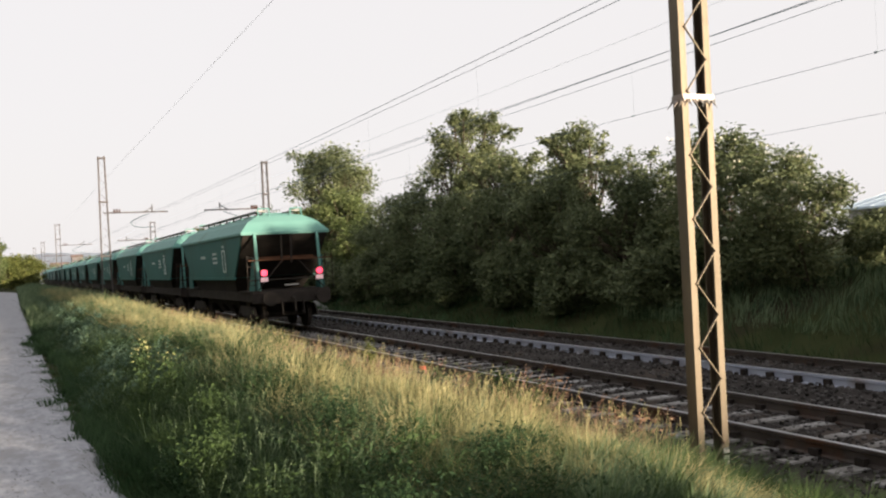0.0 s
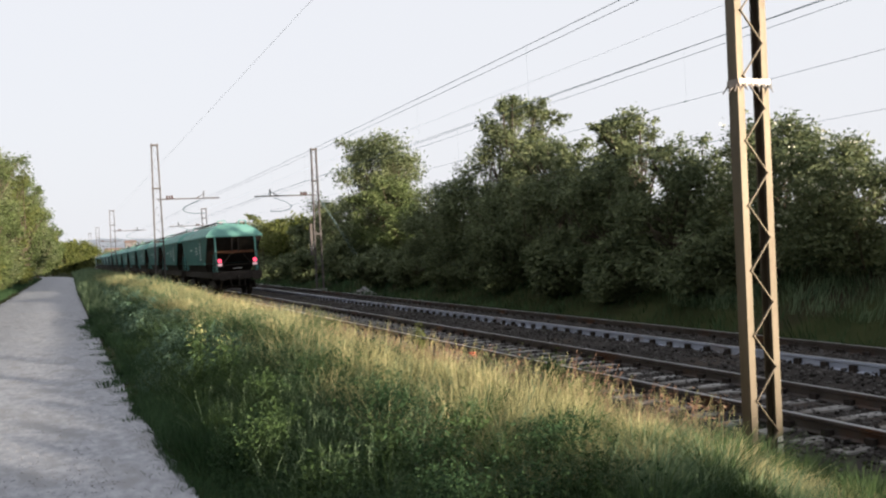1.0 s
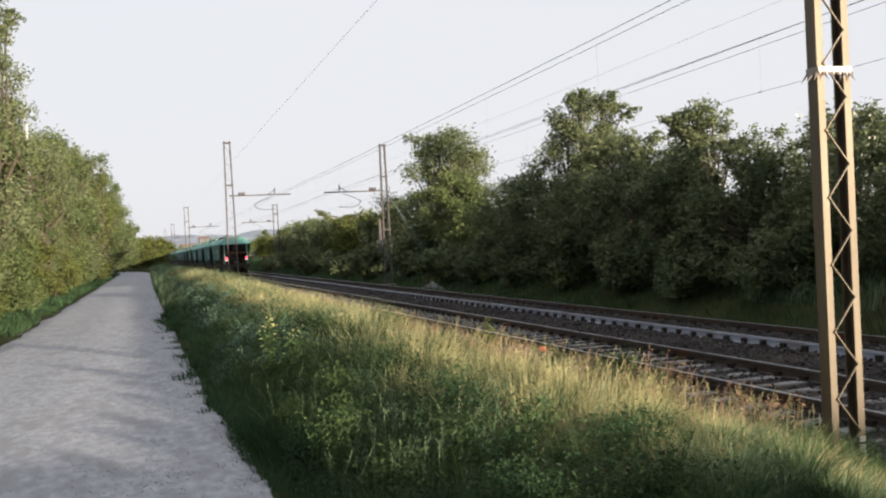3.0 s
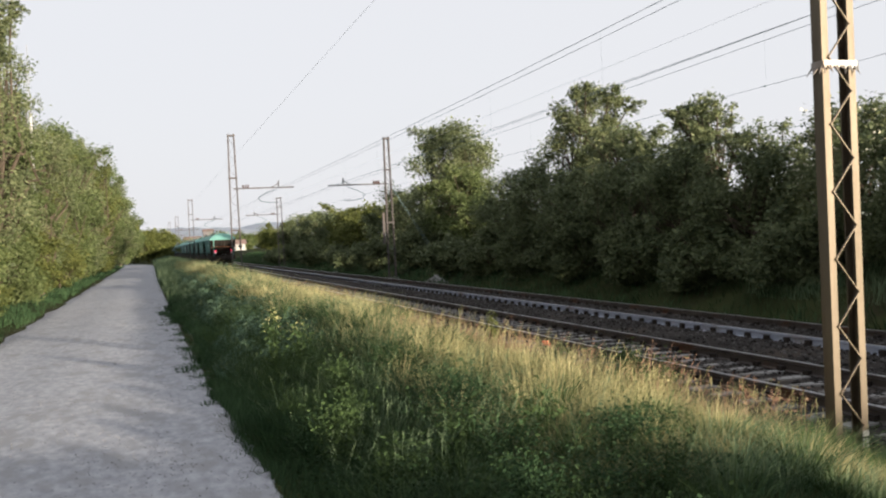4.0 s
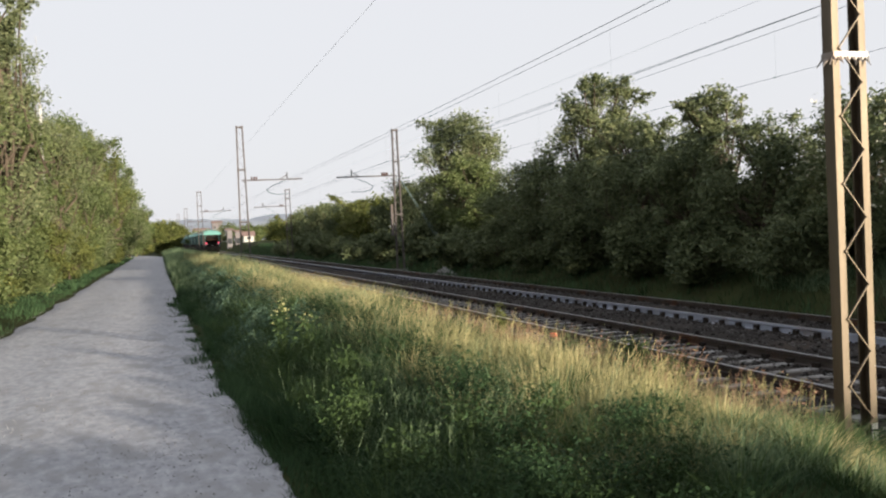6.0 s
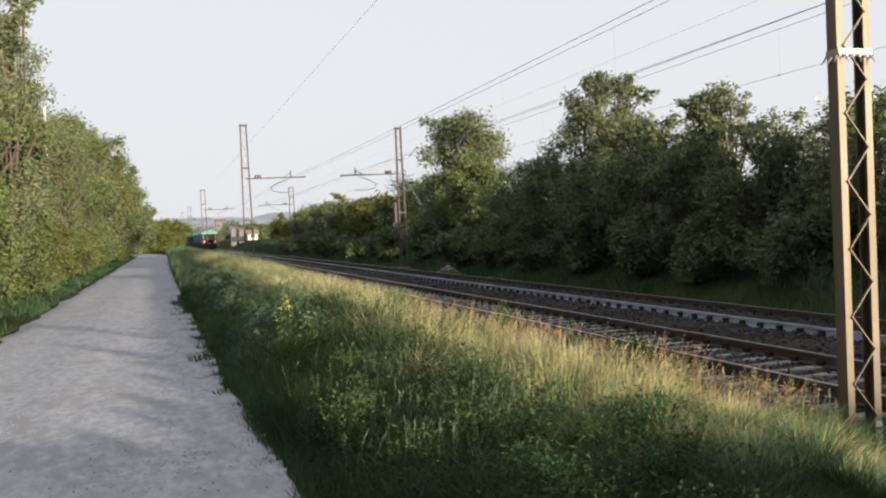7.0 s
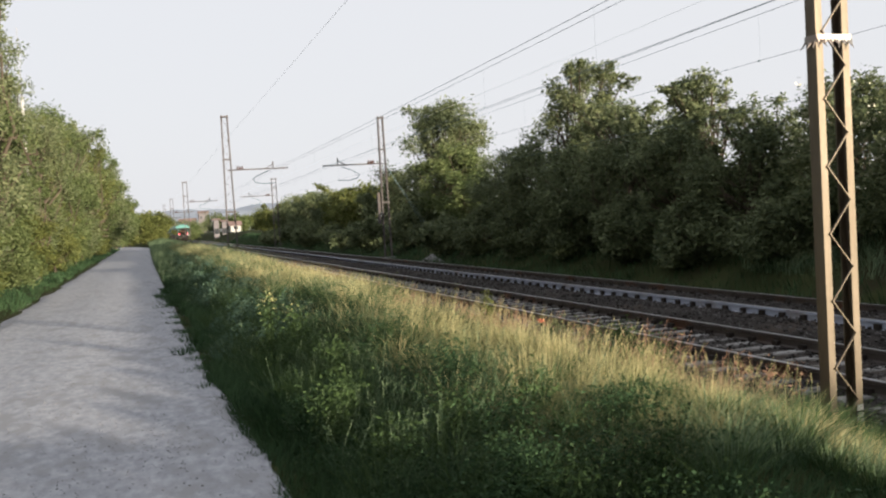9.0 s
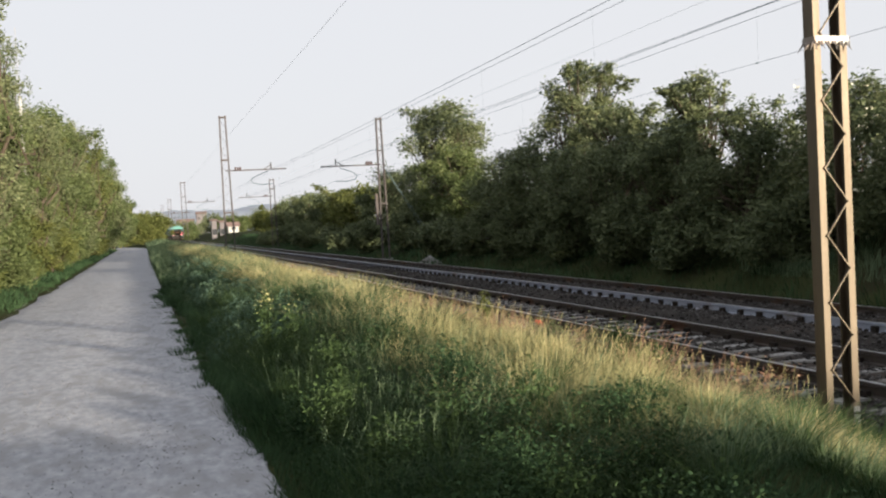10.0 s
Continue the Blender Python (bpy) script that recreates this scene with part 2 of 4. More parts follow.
RIDGE_X, RIDGE_H = [0.85, 1.3, 1.9, 2.4, 2.8, 3.4, 4.2, 4.9, 5.6], [0.0, 0.06, 0.18, 0.34, 0.41, 0.36, 0.15, 0.03, 0.0]


def lumps(x, y):
    """Uneven hummocks, -1 to 1."""
    return 0.6 * np.sin(1.7 * x + 1.3 * np.sin(0.9 * y)) * np.sin(1.25 * y + 1.1 * np.sin(1.4 * x)) + 0.4 * np.sin(3.9 * x + 2.0 + np.sin(2.2 * y)) * np.sin(3.1 * y + 0.7)


def ground_z(x, y):
    """The cross section, with a grassy ridge between path and rails that sinks towards the near end."""
    ridge = np.interp(x, RIDGE_X, RIDGE_H)
    return np.interp(x, PX, PZ) + ridge * np.interp(y, [1.0, 4.5, 10.0], [0.15, 0.5, 1.0]) + 0.11 * np.minimum(ridge * 6, 1) * lumps(x, y)


def make_ground():
    xs = sorted(set(PX) | set(np.arange(-14, 26, 0.5).tolist()) | {-4000, -1500, 1500, 4000})
    ys = [-1500, -400, -150, -80] + list(range(-40, 0, 3)) + [0.5 * i for i in range(80)] + list(range(40, 260, 3)) + [300, 360, 450, 600, 900, 1500, 2500, 4500]
    verts = []
    for y in ys:
        for x in xs:
            z = float(ground_z(x, y))
            if abs(x) < 60 and not -3 < x < 14.5:
                z += 0.10 * noise.noise((x * 0.5, y * 0.35, 0.0))
            verts.append((x, y, z))
    k = len(xs)
    faces = np.array([(r * k + c, r * k + c + 1, (r + 1) * k + c + 1, (r + 1) * k + c) for r in range(len(ys) - 1) for c in range(k - 1)])
    ob = mesh_ob("ground", verts, faces, SOIL, smooth=True)
    tagged(ob, "dark turf and soil beside a railway", "ground", kind="structure")


def edge_mean(y):
    return np.interp(y, [0, 6, 9, 13, 20, 35, 60, 126], [0.92, 0.86, 0.78, 0.70, 0.64, 0.58, 0.52, 0.75])


def edge_right(y):
    return float(edge_mean(y)) + 0.03 * noise.noise((y * 0.9, 3.1, 0)) + 0.03 * noise.noise((y * 3.1, 7.7, 0)) + 0.03 * noise.noise((y * 8.3, 2.7, 0))


def edge_left(y):
    return -3.0 + 0.12 * noise.noise((y * 0.5, 9.1, 0)) + 0.05 * noise.noise((y * 2.3, 1.7, 0))


def path_bend(y):
    return -0.0035 * max(0.0, y - 120) ** 2


def make_path():
    ys = np.concatenate([np.arange(-20, 2, 0.4), np.arange(2, 22, 0.11), np.arange(22, 30, 0.3), np.arange(30, 80, 1.0), np.arange(80, 200, 3.0)])
    cols = 15
    verts, faces = [], []
    for y in ys:
        a, b, w = edge_left(y), edge_right(y), path_bend(y)
        for c in range(cols):
            u = c / (cols - 1)
            x = a + (b - a) * u
            z = float(ground_z(x, y)) + 0.035 - (0.05 if c in (0, cols - 1) else 0) + 0.001 * noise.noise((x * 1.2, y * 0.5, 4)) - 0.012 * math.exp(-((u - 0.3) / 0.09) ** 2) - 0.012 * math.exp(-((u - 0.72) / 0.09) ** 2)
            verts.append((x + w, y, z))
    faces = np.array([(r * cols + c, r * cols + c + 1, (r + 1) * cols + c + 1, (r + 1) * cols + c) for r in range(len(ys) - 1) for c in range(cols - 1)])
    tagged(mesh_ob("pavement", verts, faces, GRAVEL, smooth=True), "pale compacted gravel track beside the railway", "path", kind="structure")


def stones(name, count, place, size, mat, seed, flat=0.7):
    """Loose stones: squashed, turned octahedra with jitter."""
    rng = np.random.default_rng(seed)
    base = np.array([(1, 0, 0), (-1, 0, 0), (0, 1, 0), (0, -1, 0), (0, 0, 1), (0, 0, -1)], float)
    tri = np.array([(0, 2, 4), (2, 1, 4), (1, 3, 4), (3, 0, 4), (2, 0, 5), (1, 2, 5), (3, 1, 5), (0, 3, 5)])
    p = place(rng, count)
    s = rng.uniform(*size, count)[:, None, None]
    v = base[None] * rng.uniform(0.6, 1.25, (count, 6, 1)) * s
    q = rng.normal(size=(count, 3, 3))
    q = np.linalg.qr(q)[0]
    v = np.einsum("nij,nkj->nki", q, v)
    v[:, :, 2] *= flat
    v += p[:, None, :]
    f = tri[None] + (np.arange(count) * 6)[:, None, None]
    return mesh_ob(name, v.reshape(-1, 3), f.reshape(-1, 3), mat)


BX = [5.75, 6.35, 6.85, 7.35, 9.4, 10.15, 10.6, 10.9, 12.9, 13.45, 14.2]
BZ = [-0.46, -0.34, -0.20, -0.185, -0.185, -0.13, -0.14, -0.15, -0.15, -0.19, -0.52]


def make_ballast():
    ys = np.concatenate([np.arange(-30, 60, 0.6), np.arange(60, 420, 5.0)])
    xs = np.unique(np.concatenate([BX, np.arange(5.75, 14.2, 0.3)]))
    verts = [(x, y, float(np.interp(x, BX, BZ)) + 0.035 * noise.noise((x * 2, y * 2, 1))) for y in ys for x in xs]
    k = len(xs)
    faces = np.array([(r * k + c, r * k + c + 1, (r + 1) * k + c + 1, (r + 1) * k + c) for r in range(len(ys) - 1) for c in range(k - 1)])
    tagged(mesh_ob("ballast_bed", verts, faces, BALLAST_BED), "dark stone ballast bed under two tracks", "ballast", kind="structure")

    def place(rng, n):
        y = 1.5 + 46 * rng.random(n) ** 1.9
        x = rng.uniform(5.7, 13.6, n)
        return np.stack([x, y, np.interp(x, BX, BZ) + 0.012], 1)
    tagged(stones("ballast_stones", 26000, place, (0.022, 0.05), STONE, 5, 0.8), "loose grey brown ballast stones", "stones", kind="stuff")

    def pebbles(rng, n):
        y = -4 + 40 * rng.random(n) ** 1.2
        x = rng.uniform(-3.0, 0.75, n)
        k = rng.integers(0, 260, n)  # most lie gathered in loose patches
        near = rng.random(n) < 0.6
        x = np.where(near, np.clip(x[k] + rng.normal(0, 0.22, n), -3.0, 0.9), x)
        y = np.where(near, y[k] + rng.normal(0, 0.3, n), y)
        return np.stack([x, y, ground_z(x, y) + 0.037], 1)
    tagged(stones("path_pebbles", 14000, pebbles, (0.004, 0.011), PEBBLE, 6, 0.4), "small pebbles strewn over the gravel path", "pebbles", kind="stuff")


def rail_profile():
    half = [(0.062, -0.17), (0.062, -0.158), (0.012, -0.14), (0.010, -0.05), (0.036, -0.038), (0.036, -0.006), (0.028, 0.0)]
    return half + [(-x, z) for x, z in half[::-1]]


def make_tracks():
    rng = random.Random(4)
    sleeper_bm = bmesh.new()
    solid(sleeper_bm, [[(-1.25, -0.12, -0.32), (1.25, -0.12, -0.32), (1.25, 0.12, -0.32), (-1.25, 0.12, -0.32)], [(-1.24, -0.10, -0.165), (1.24, -0.10, -0.165), (1.24, 0.10, -0.165), (-1.24, 0.10, -0.165)]])
    me = bpy.data.meshes.new("sleeper")
    sleeper_bm.to_mesh(me)
    sleeper_bm.free()
    me.materials.append(CONCRETE)
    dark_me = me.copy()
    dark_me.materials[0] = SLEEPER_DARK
    for cx, y_off, pale in ((RAIL_A, 0.2, False), (RAIL_B, 0.45, True)):
        track = empty("railway_track")
        track.matrix_basis = pose(cx, 0, 0)
        tagged(track, "rails on concrete sleepers, the far line, one with painted sky sheen" if pale else "brown rails on concrete sleepers, the near line", "railway track", "railway tracks")
        for side in (-GAUGE / 2, GAUGE / 2):
            prof = rail_profile()
            rings = [[(side + x, y, z) for x, z in prof] for y in (-40, 420)]
            bm = solid(bmesh.new(), rings)
            # only the far line's near rail gets the painted sky sheen
            rail = part("rail", bm, RAIL_SHEEN if pale and side < 0 else RAIL_STEEL, track, "weathered rail with pale sky sheen painted on" if pale and side < 0 else "")
            bm = bmesh.new()
            box(bm, side - 0.030, side + 0.030, -40, 420, 0.0008, 0.003)
            part("running_surface", bm, RAIL_HEAD, rail, "worn shiny running surface")
        ys = [y_off - 3 + 0.6 * i for i in range(240)]
        for y in ys[:150]:
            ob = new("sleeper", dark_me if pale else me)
            ob.parent = track
            ob.matrix_basis = pose(rng.uniform(-0.02, 0.02), y + rng.uniform(-0.015, 0.015), rng.uniform(-0.006, 0.006), 0, 0, rng.uniform(-0.5, 0.5))
        bm = bmesh.new()
        for i, y in enumerate(ys):
            for side in (-GAUGE / 2, GAUGE / 2):
                for s in (-1, 1):
                    box(bm, side + s * 0.055 - 0.035, side + s * 0.055 + 0.035, y - 0.06, y + 0.06, -0.165, -0.055 if pale and side < 0 else -0.09)
        part("fastening_stuff", bm, CLIP, track, "dark iron rail fastenings")["kind"] = "stuff"
        verts, faces = [], []
        for y in ys[150:] + [ys[-1] + 0.6 * i for i in range(1, 240)]:
            b = len(verts)
            verts += [(-1.25, y - 0.1, -0.165), (1.25, y - 0.1, -0.165), (1.25, y + 0.1, -0.165), (-1.25, y + 0.1, -0.165)]
            verts += [(x, yy, -0.3) for x, yy, z in verts[-4:]]
            faces += [(b, b + 1, b + 2, b + 3), (b, b + 4, b + 5, b + 1), (b + 2, b + 6, b + 7, b + 3), (b + 3, b + 7, b + 4, b)]
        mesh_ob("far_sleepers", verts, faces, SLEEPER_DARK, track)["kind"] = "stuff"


make_ground()
make_path()
make_ballast()
make_tracks()


# ---- masts and wires ----
def channel(bm, x0, x1, y0, y1, z0, z1, open_to):
    """A steel channel: a web facing -x or +x with two flanges along x."""
    t = 0.012
    u = [(x0, y0), (x1, y0), (x1, y0 + t), (x0 + t, y0 + t), (x0 + t, y1 - t), (x1, y1 - t), (x1, y1), (x0, y1)]
    if open_to < 0:
        u = [(x0 + x1 - x, y) for x, y in u]
    solid(bm, [[(x, y, z) for x, y in u] for z in (z0, z1)])


def near_mast():
    ob = empty("lattice_mast", pose(5.43, 6.52, 0.0, 0, 0.5, 0))
    tagged(ob, "brown weathered steel lattice mast beside the near track", "railway mast", "overhead line masts")
    for x0, x1, o in ((-0.163, -0.098, 1), (0.095, 0.160, -1)):
        bm = bmesh.new()
        channel(bm, x0, x1, -0.075, 0.047, -0.6, 9.0, o)
        part("column", bm, MAST_STEEL, ob)
    z, left = 0.109, True
    while z < 8.6:
        bm = bmesh.new()
        a, b = (-0.108, 0.108) if left else (0.108, -0.108)
        bar(bm, (a, -0.081, z), (b, -0.081, z + 0.2754), 0.018, 0.008)
        bar_ob = part("lacing_bar", bm, MAST_STEEL, ob)
        bm = bmesh.new()
        tube(bm, (b, -0.079, z + 0.2754), (b, -0.094, z + 0.2754), 0.012, 0.008, 6)
        part("rivet", bm, MAST_STEEL, bar_ob)
        z += 0.2754
        left = not left
    bm = bmesh.new()
    box(bm, -0.172, 0.168, -0.097, -0.090, 3.325, 3.385)
    box(bm, -0.174, -0.165, -0.097, 0.05, 3.325, 3.385)
    box(bm, 0.162, 0.170, -0.097, 0.05, 3.325, 3.385)
    collar = part("collar", bm, GALV, ob, "pale anti-climb collar")
    for i in range(11):
        bm = bmesh.new()
        x = -0.165 + 0.33 * i / 10
        tube(bm, (x, -0.095, 3.34), (x + (0.028 if i % 2 else -0.02), -0.135, 3.265 + 0.012 * (i % 3)), 0.011, 0.002, 5)
        part("spike", bm, GALV, collar)
    for i in range(4):
        bm = bmesh.new()
        tube(bm, (-0.17, -0.08 + 0.04 * i, 3.34), (-0.215, -0.08 + 0.04 * i + (0.02 if i % 2 else -0.02), 3.27), 0.011, 0.002, 5)
        part("spike", bm, GALV, collar)
    for z0, z1, mat in ((0.287, 0.335, WHITE), (0.270, 0.287, BLACK), (0.188, 0.270, WHITE)):
        bm = bmesh.new()
        box(bm, 0.097, 0.158, -0.0785, -0.0755, z0, z1)
        part("marking_band", bm, mat, ob, "painted white band" if mat is WHITE else "painted black band")
    bm = bmesh.new()
    box(bm, -0.35, 0.35, -0.3, 0.3, -0.7, 0.02, 0.02)
    part("footing", bm, CONCRETE, ob)


def far_mast(x, y, height, side, base_w=0.62, top_w=0.30, arm_z=5.8, guy=0, box_plate=False):
    ob = empty("catenary_mast", pose(x, y, 0))
    tagged(ob, "tapered lattice mast with arm and guy stays" if guy else "tapered steel lattice mast with an arm over the rails", "railway mast", "overhead line masts")

    def half(z):
        return (base_w + (top_w - base_w) * min(1, z / height)) / 2
    for s in (-1, 1):
        bm = bmesh.new()
        for y0 in (-0.11, 0.07):
            w = 0.075
            rings = []
            for z in (-0.6, height):
                h = s * half(max(z, 0))
                rings.append([(h - w / 2, y0, z), (h + w / 2, y0, z), (h + w / 2, y0 + 0.04, z), (h - w / 2, y0 + 0.04, z)])
            solid(bm, rings)
        rings = []
        for z in (-0.6, height):
            h = s * half(max(z, 0))
            rings.append([(h - 0.012, -0.07, z), (h + 0.012, -0.07, z), (h + 0.012, 0.07, z), (h - 0.012, 0.07, z)])
        solid(bm, rings)
        part("column", bm, MAST_GREY, ob)
    z, up = 0.2, 1
    while z < height - 0.6:
        bm = bmesh.new()
        bar(bm, (-up * half(z), -0.12, z), (up * half(z + 0.5), -0.12, z + 0.5), 0.05, 0.012)
        part("lacing_bar", bm, MAST_GREY, ob)
        z += 0.5
        up = -up
    for z in (3.2, height - 0.15, 6.6):
        bm = bmesh.new()
        box(bm, -half(z) - 0.06, half(z) + 0.06, -0.14, 0.14, z, z + 0.09)
        part("batten_plate", bm, MAST_GREY, ob)
    # arm with insulator and curved steady arm
    reach = side * 3.9
    bm = bmesh.new()
    box(bm, min(0, reach), max(0, reach), -0.04, 0.04, arm_z - 0.038, arm_z + 0.038)
    arm = part("arm", bm, MAST_GREY, ob, "grey horizontal arm")
    for f in (0.16, 0.2, 0.24):
        bm = bmesh.new()
        tube(bm, (reach * f - 0.04, 0, arm_z + 0.1), (reach * f + 0.04, 0, arm_z + 0.1), 0.13, sides=10)
        part("insulator", bm, INSULATOR, arm)
    bm = bmesh.new()
    tube(bm, (reach * 0.75, 0, arm_z), (reach * 0.75, 0, arm_z + 0.45), 0.04)
    tube(bm, (reach * 0.62, 0, arm_z), (reach * 0.75, 0, arm_z + 0.3), 0.025)
    part("messenger_post", bm, MAST_GREY, arm)
    bm = bmesh.new()
    pts = [(reach * 0.70, 0, arm_z - 0.1), (reach * 0.52, 0, arm_z - 0.35), (reach * 0.40, 0, arm_z - 0.62), (reach * 0.44, 0, arm_z - 0.86), (reach * 0.58, 0, arm_z - 0.98), (reach * 0.76, 0, arm_z - 0.95)]
    for a, b in zip(pts, pts[1:]):
        tube(bm, a, b, 0.022)
    part("steady_arm", bm, WIRE, arm)
    if guy:
        for k in (0.0, 0.9):
            bm = bmesh.new()
            tube(bm, (0.2, 0, 5.6), (3.2, -1.0 + k, 0.3), 0.013)
            part("guy_stay", bm, WIRE, ob)
    if box_plate:
        bm = bmesh.new()
        box(bm, -0.5, -0.34, -0.1, 0.1, 1.9, 3.9, 0.01)
        part("counterweight", bm, MAST_GREY, ob, "stack of grey tension weights")
    bm = bmesh.new()
    box(bm, -0.4, 0.4, -0.35, 0.35, -0.9, -0.25, 0.03)
    part("footing", bm, CONCRETE, ob)
    return ob


SUPPORTS = [-54.0, 6.5, 62.8, 123.5, 182.0, 242.0, 302.0]


def wire(name, x, z, sag, r, label, mat=WIRE, spans=SUPPORTS, parent=None):
    cu = bpy.data.curves.new(name, "CURVE")
    cu.dimensions, cu.bevel_depth, cu.bevel_resolution = "3D", r, 1
    sp = cu.splines.new("POLY")
    pts = []
    for a, b in zip(spans, spans[1:]):
        for i in range(12):
            u = i / 12
            pts.append((x, a + (b - a) * u, z - sag * 4 * u * (1 - u), 1))
    pts.append((x, spans[-1], z, 1))
    sp.points.add(len(pts) - 1)
    for p, c in zip(sp.points, pts):
        p.co = c
    cu.materials.append(mat)
    ob = new(name, cu)
    if parent:
        ob.parent = parent
    return tagged(ob, label)


def make_wires():
    for cx, zm, gap, zc in ((RAIL_A, 5.89, 0.07, 4.74), (RAIL_B, 5.94, 0.12, 4.81)):
        line = empty("overhead_line")
        tagged(line, "overhead contact line with hangers above a track", "overhead wire", "overhead lines")
        wire("messenger_wire", cx - 0.05, zm, 0.12, 0.006, "thick messenger wire", parent=line)
        wire("messenger_wire", cx + 0.10, zm - gap, 0.12, 0.005, "thick messenger wire", parent=line)
        wire("contact_wire", cx - 0.03, zc, 0.0, 0.004, "thin contact wire", parent=line)
        for i in range(14):
            y = 4.0 + 6.1 * i
            bm = bmesh.new()
            tube(bm, (cx, y, zc), (cx, y, zm - 0.03), 0.0014, sides=4)
            tube(bm, (cx - 0.03, y - 0.03, zc), (cx - 0.03, y + 0.03, zc), 0.016, sides=6)
            part("hanger", bm, WIRE, line)
    tagged(wire("feeder_wire", 5.5, 7.9, 0.0, 0.0042, "", FEEDER), "thin feeder wire along the mast tops", "wire", "feeder wires")
    tagged(wire("feeder_wire", 14.9, 4.33, 0.0, 0.0038, ""), "thin feeder wire along the far masts", "wire", "feeder wires")
    tagged(wire("feeder_wire", 14.9, 7.6, 0.1, 0.004, "", FEEDER), "thin feeder wire along the far masts", "wire", "feeder wires")


near_mast()
far_mast(5.5, 62.8, 9.5, 1, 0.62, 0.36, 5.95)
far_mast(14.95, 59.3, 8.75, -1, 0.46, 0.3, 5.75, guy=1, box_plate=True)
far_mast(5.4, 123.5, 8.5, 1, 0.6, 0.5, 5.9)
far_mast(14.9, 111.5, 7.8, -1, 0.6, 0.5, 5.8)
far_mast(5.4, 182.0, 8.5, 1, 0.6, 0.5, 5.9)
far_mast(5.4, 242.0, 9.3, 1, 0.6, 0.5, 5.9)
make_wires()


# ---- the train: hopper wagons, each an object ----
def make_wagon():
    w = empty("hopper_wagon")
    tagged(w, "dusty green covered hopper wagon with sloping ends", "freight wagon", "hopper wagons of the train")
    E0, E1, L = 1.05, 12.95, 14.0

    def ring(x, y0, y1, z):
        return [(-x, y0, z), (x, y0, z), (x, y1, z), (-x, y1, z)]
    body = part("body", solid(bmesh.new(), [ring(1.38, 2.85, L - 2.85, 1.74), ring(1.44, E0 + 0.06, E1 - 0.06, 3.2)]), TEAL, w)
    part("lower_hopper", solid(bmesh.new(), [ring(0.95, 4.2, L - 4.2, 0.75), ring(1.36, 2.9, L - 2.9, 1.735)]), DARK_STEEL, w, "dark lower hopper")
    for s in (-1, 1):
        bm = bmesh.new()
        box(bm, s * 1.40 - 0.04, s * 1.40 + 0.04, 2.7, L - 2.7, 1.68, 1.78)
        part("side_sill", bm, TEAL, body)
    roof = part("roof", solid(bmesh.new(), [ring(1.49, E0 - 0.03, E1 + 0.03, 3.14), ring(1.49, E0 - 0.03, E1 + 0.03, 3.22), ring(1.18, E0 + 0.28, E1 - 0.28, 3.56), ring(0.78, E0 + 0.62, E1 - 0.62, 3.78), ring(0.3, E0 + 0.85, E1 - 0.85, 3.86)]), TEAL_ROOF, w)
    for i in range(6):
        y = E0 + 1.6 + i * 1.75
        bm = bmesh.new()
        box(bm, -0.34, 0.34, y, y + 1.25, 3.84, 3.93, 0.02)
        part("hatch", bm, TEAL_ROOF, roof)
    for s in (-1, 1):
        bm = bmesh.new()
        box(bm, s * 0.62 - 0.16, s * 0.62 + 0.16, E0 + 0.7, E1 - 0.7, 3.93, 3.96)
        walkway = part("walkway", bm, GALV, roof, "grey grating walkway")
        for y in np.arange(E0 + 1.0, E1 - 0.9, 1.2):
            bm = bmesh.new()
            bar(bm, (s * 0.7, y, 3.74), (s * 0.7, y, 3.94), 0.04, 0.04)
            part("bracket", bm, DARK_STEEL, walkway)
        for y in (E0 + 0.62, E1 - 0.62):
            bm = bmesh.new()
            for a, b in (((s * 0.36, y, 3.7), (s * 0.36, y, 4.02)), ((s * 0.36, y, 4.02), (s * 0.74, y, 4.02)), ((s * 0.74, y, 4.02), (s * 0.74, y, 3.7))):
                tube(bm, a, b, 0.022, sides=6)
            part("grab_hoop", bm, TEAL_ROOF, roof)
    for y, d in ((0.0, 1), (L, -1)):
        for s in (-1, 1):
            bm = bmesh.new()
            bar(bm, (s * 1.05, y + d * 0.72, 1.28), (s * 1.05, y + d * 1.02, 3.18), 0.085, 0.085)
            part("end_post", bm, TEAL_ROOF, w)
            bm = bmesh.new()
            solid(bm, [[(s * 1.12, y + d * 0.7, 1.28), (s * 1.12, y + d * 1.7, 1.28), (s * 1.12, y + d * 1.12, 2.4), (s * 1.12, y + d * 0.86, 2.4)], [(s * 1.15, y + d * 0.7, 1.28), (s * 1.15, y + d * 1.7, 1.28), (s * 1.15, y + d * 1.12, 2.4), (s * 1.15, y + d * 0.86, 2.4)]])
            part("end_gusset", bm, TEAL, w)
            bm = bmesh.new()
            bar(bm, (s * 1.12, y + d * 0.62, 1.3), (s * 0.25, y + d * 0.66, 2.3), 0.03, 0.03)
            part("diagonal_brace", bm, DARK_STEEL, w)
            # buffer
            bm = bmesh.new()
            tube(bm, (s * 0.875, y, 1.06), (s * 0.875, y + d * 0.06, 1.06), 0.23, sides=20)
            tube(bm, (s * 0.875, y + d * 0.05, 1.06), (s * 0.875, y + d * 0.6, 1.06), 0.11, sides=12)
            part("buffer", bm, DARK_STEEL, w, smooth=False)
            bm = bmesh.new()
            for z in (1.5, 1.8, 2.1, 2.4):
                tube(bm, (s * 1.18, y + d * 0.66, z), (s * 1.42, y + d * 0.66, z), 0.012, sides=5)
            for x in (1.18, 1.42):
                tube(bm, (s * x, y + d * 0.66, 1.3), (s * x, y + d * 0.66, 2.45), 0.016, sides=6)
            part("ladder", bm, DARK_STEEL, w)
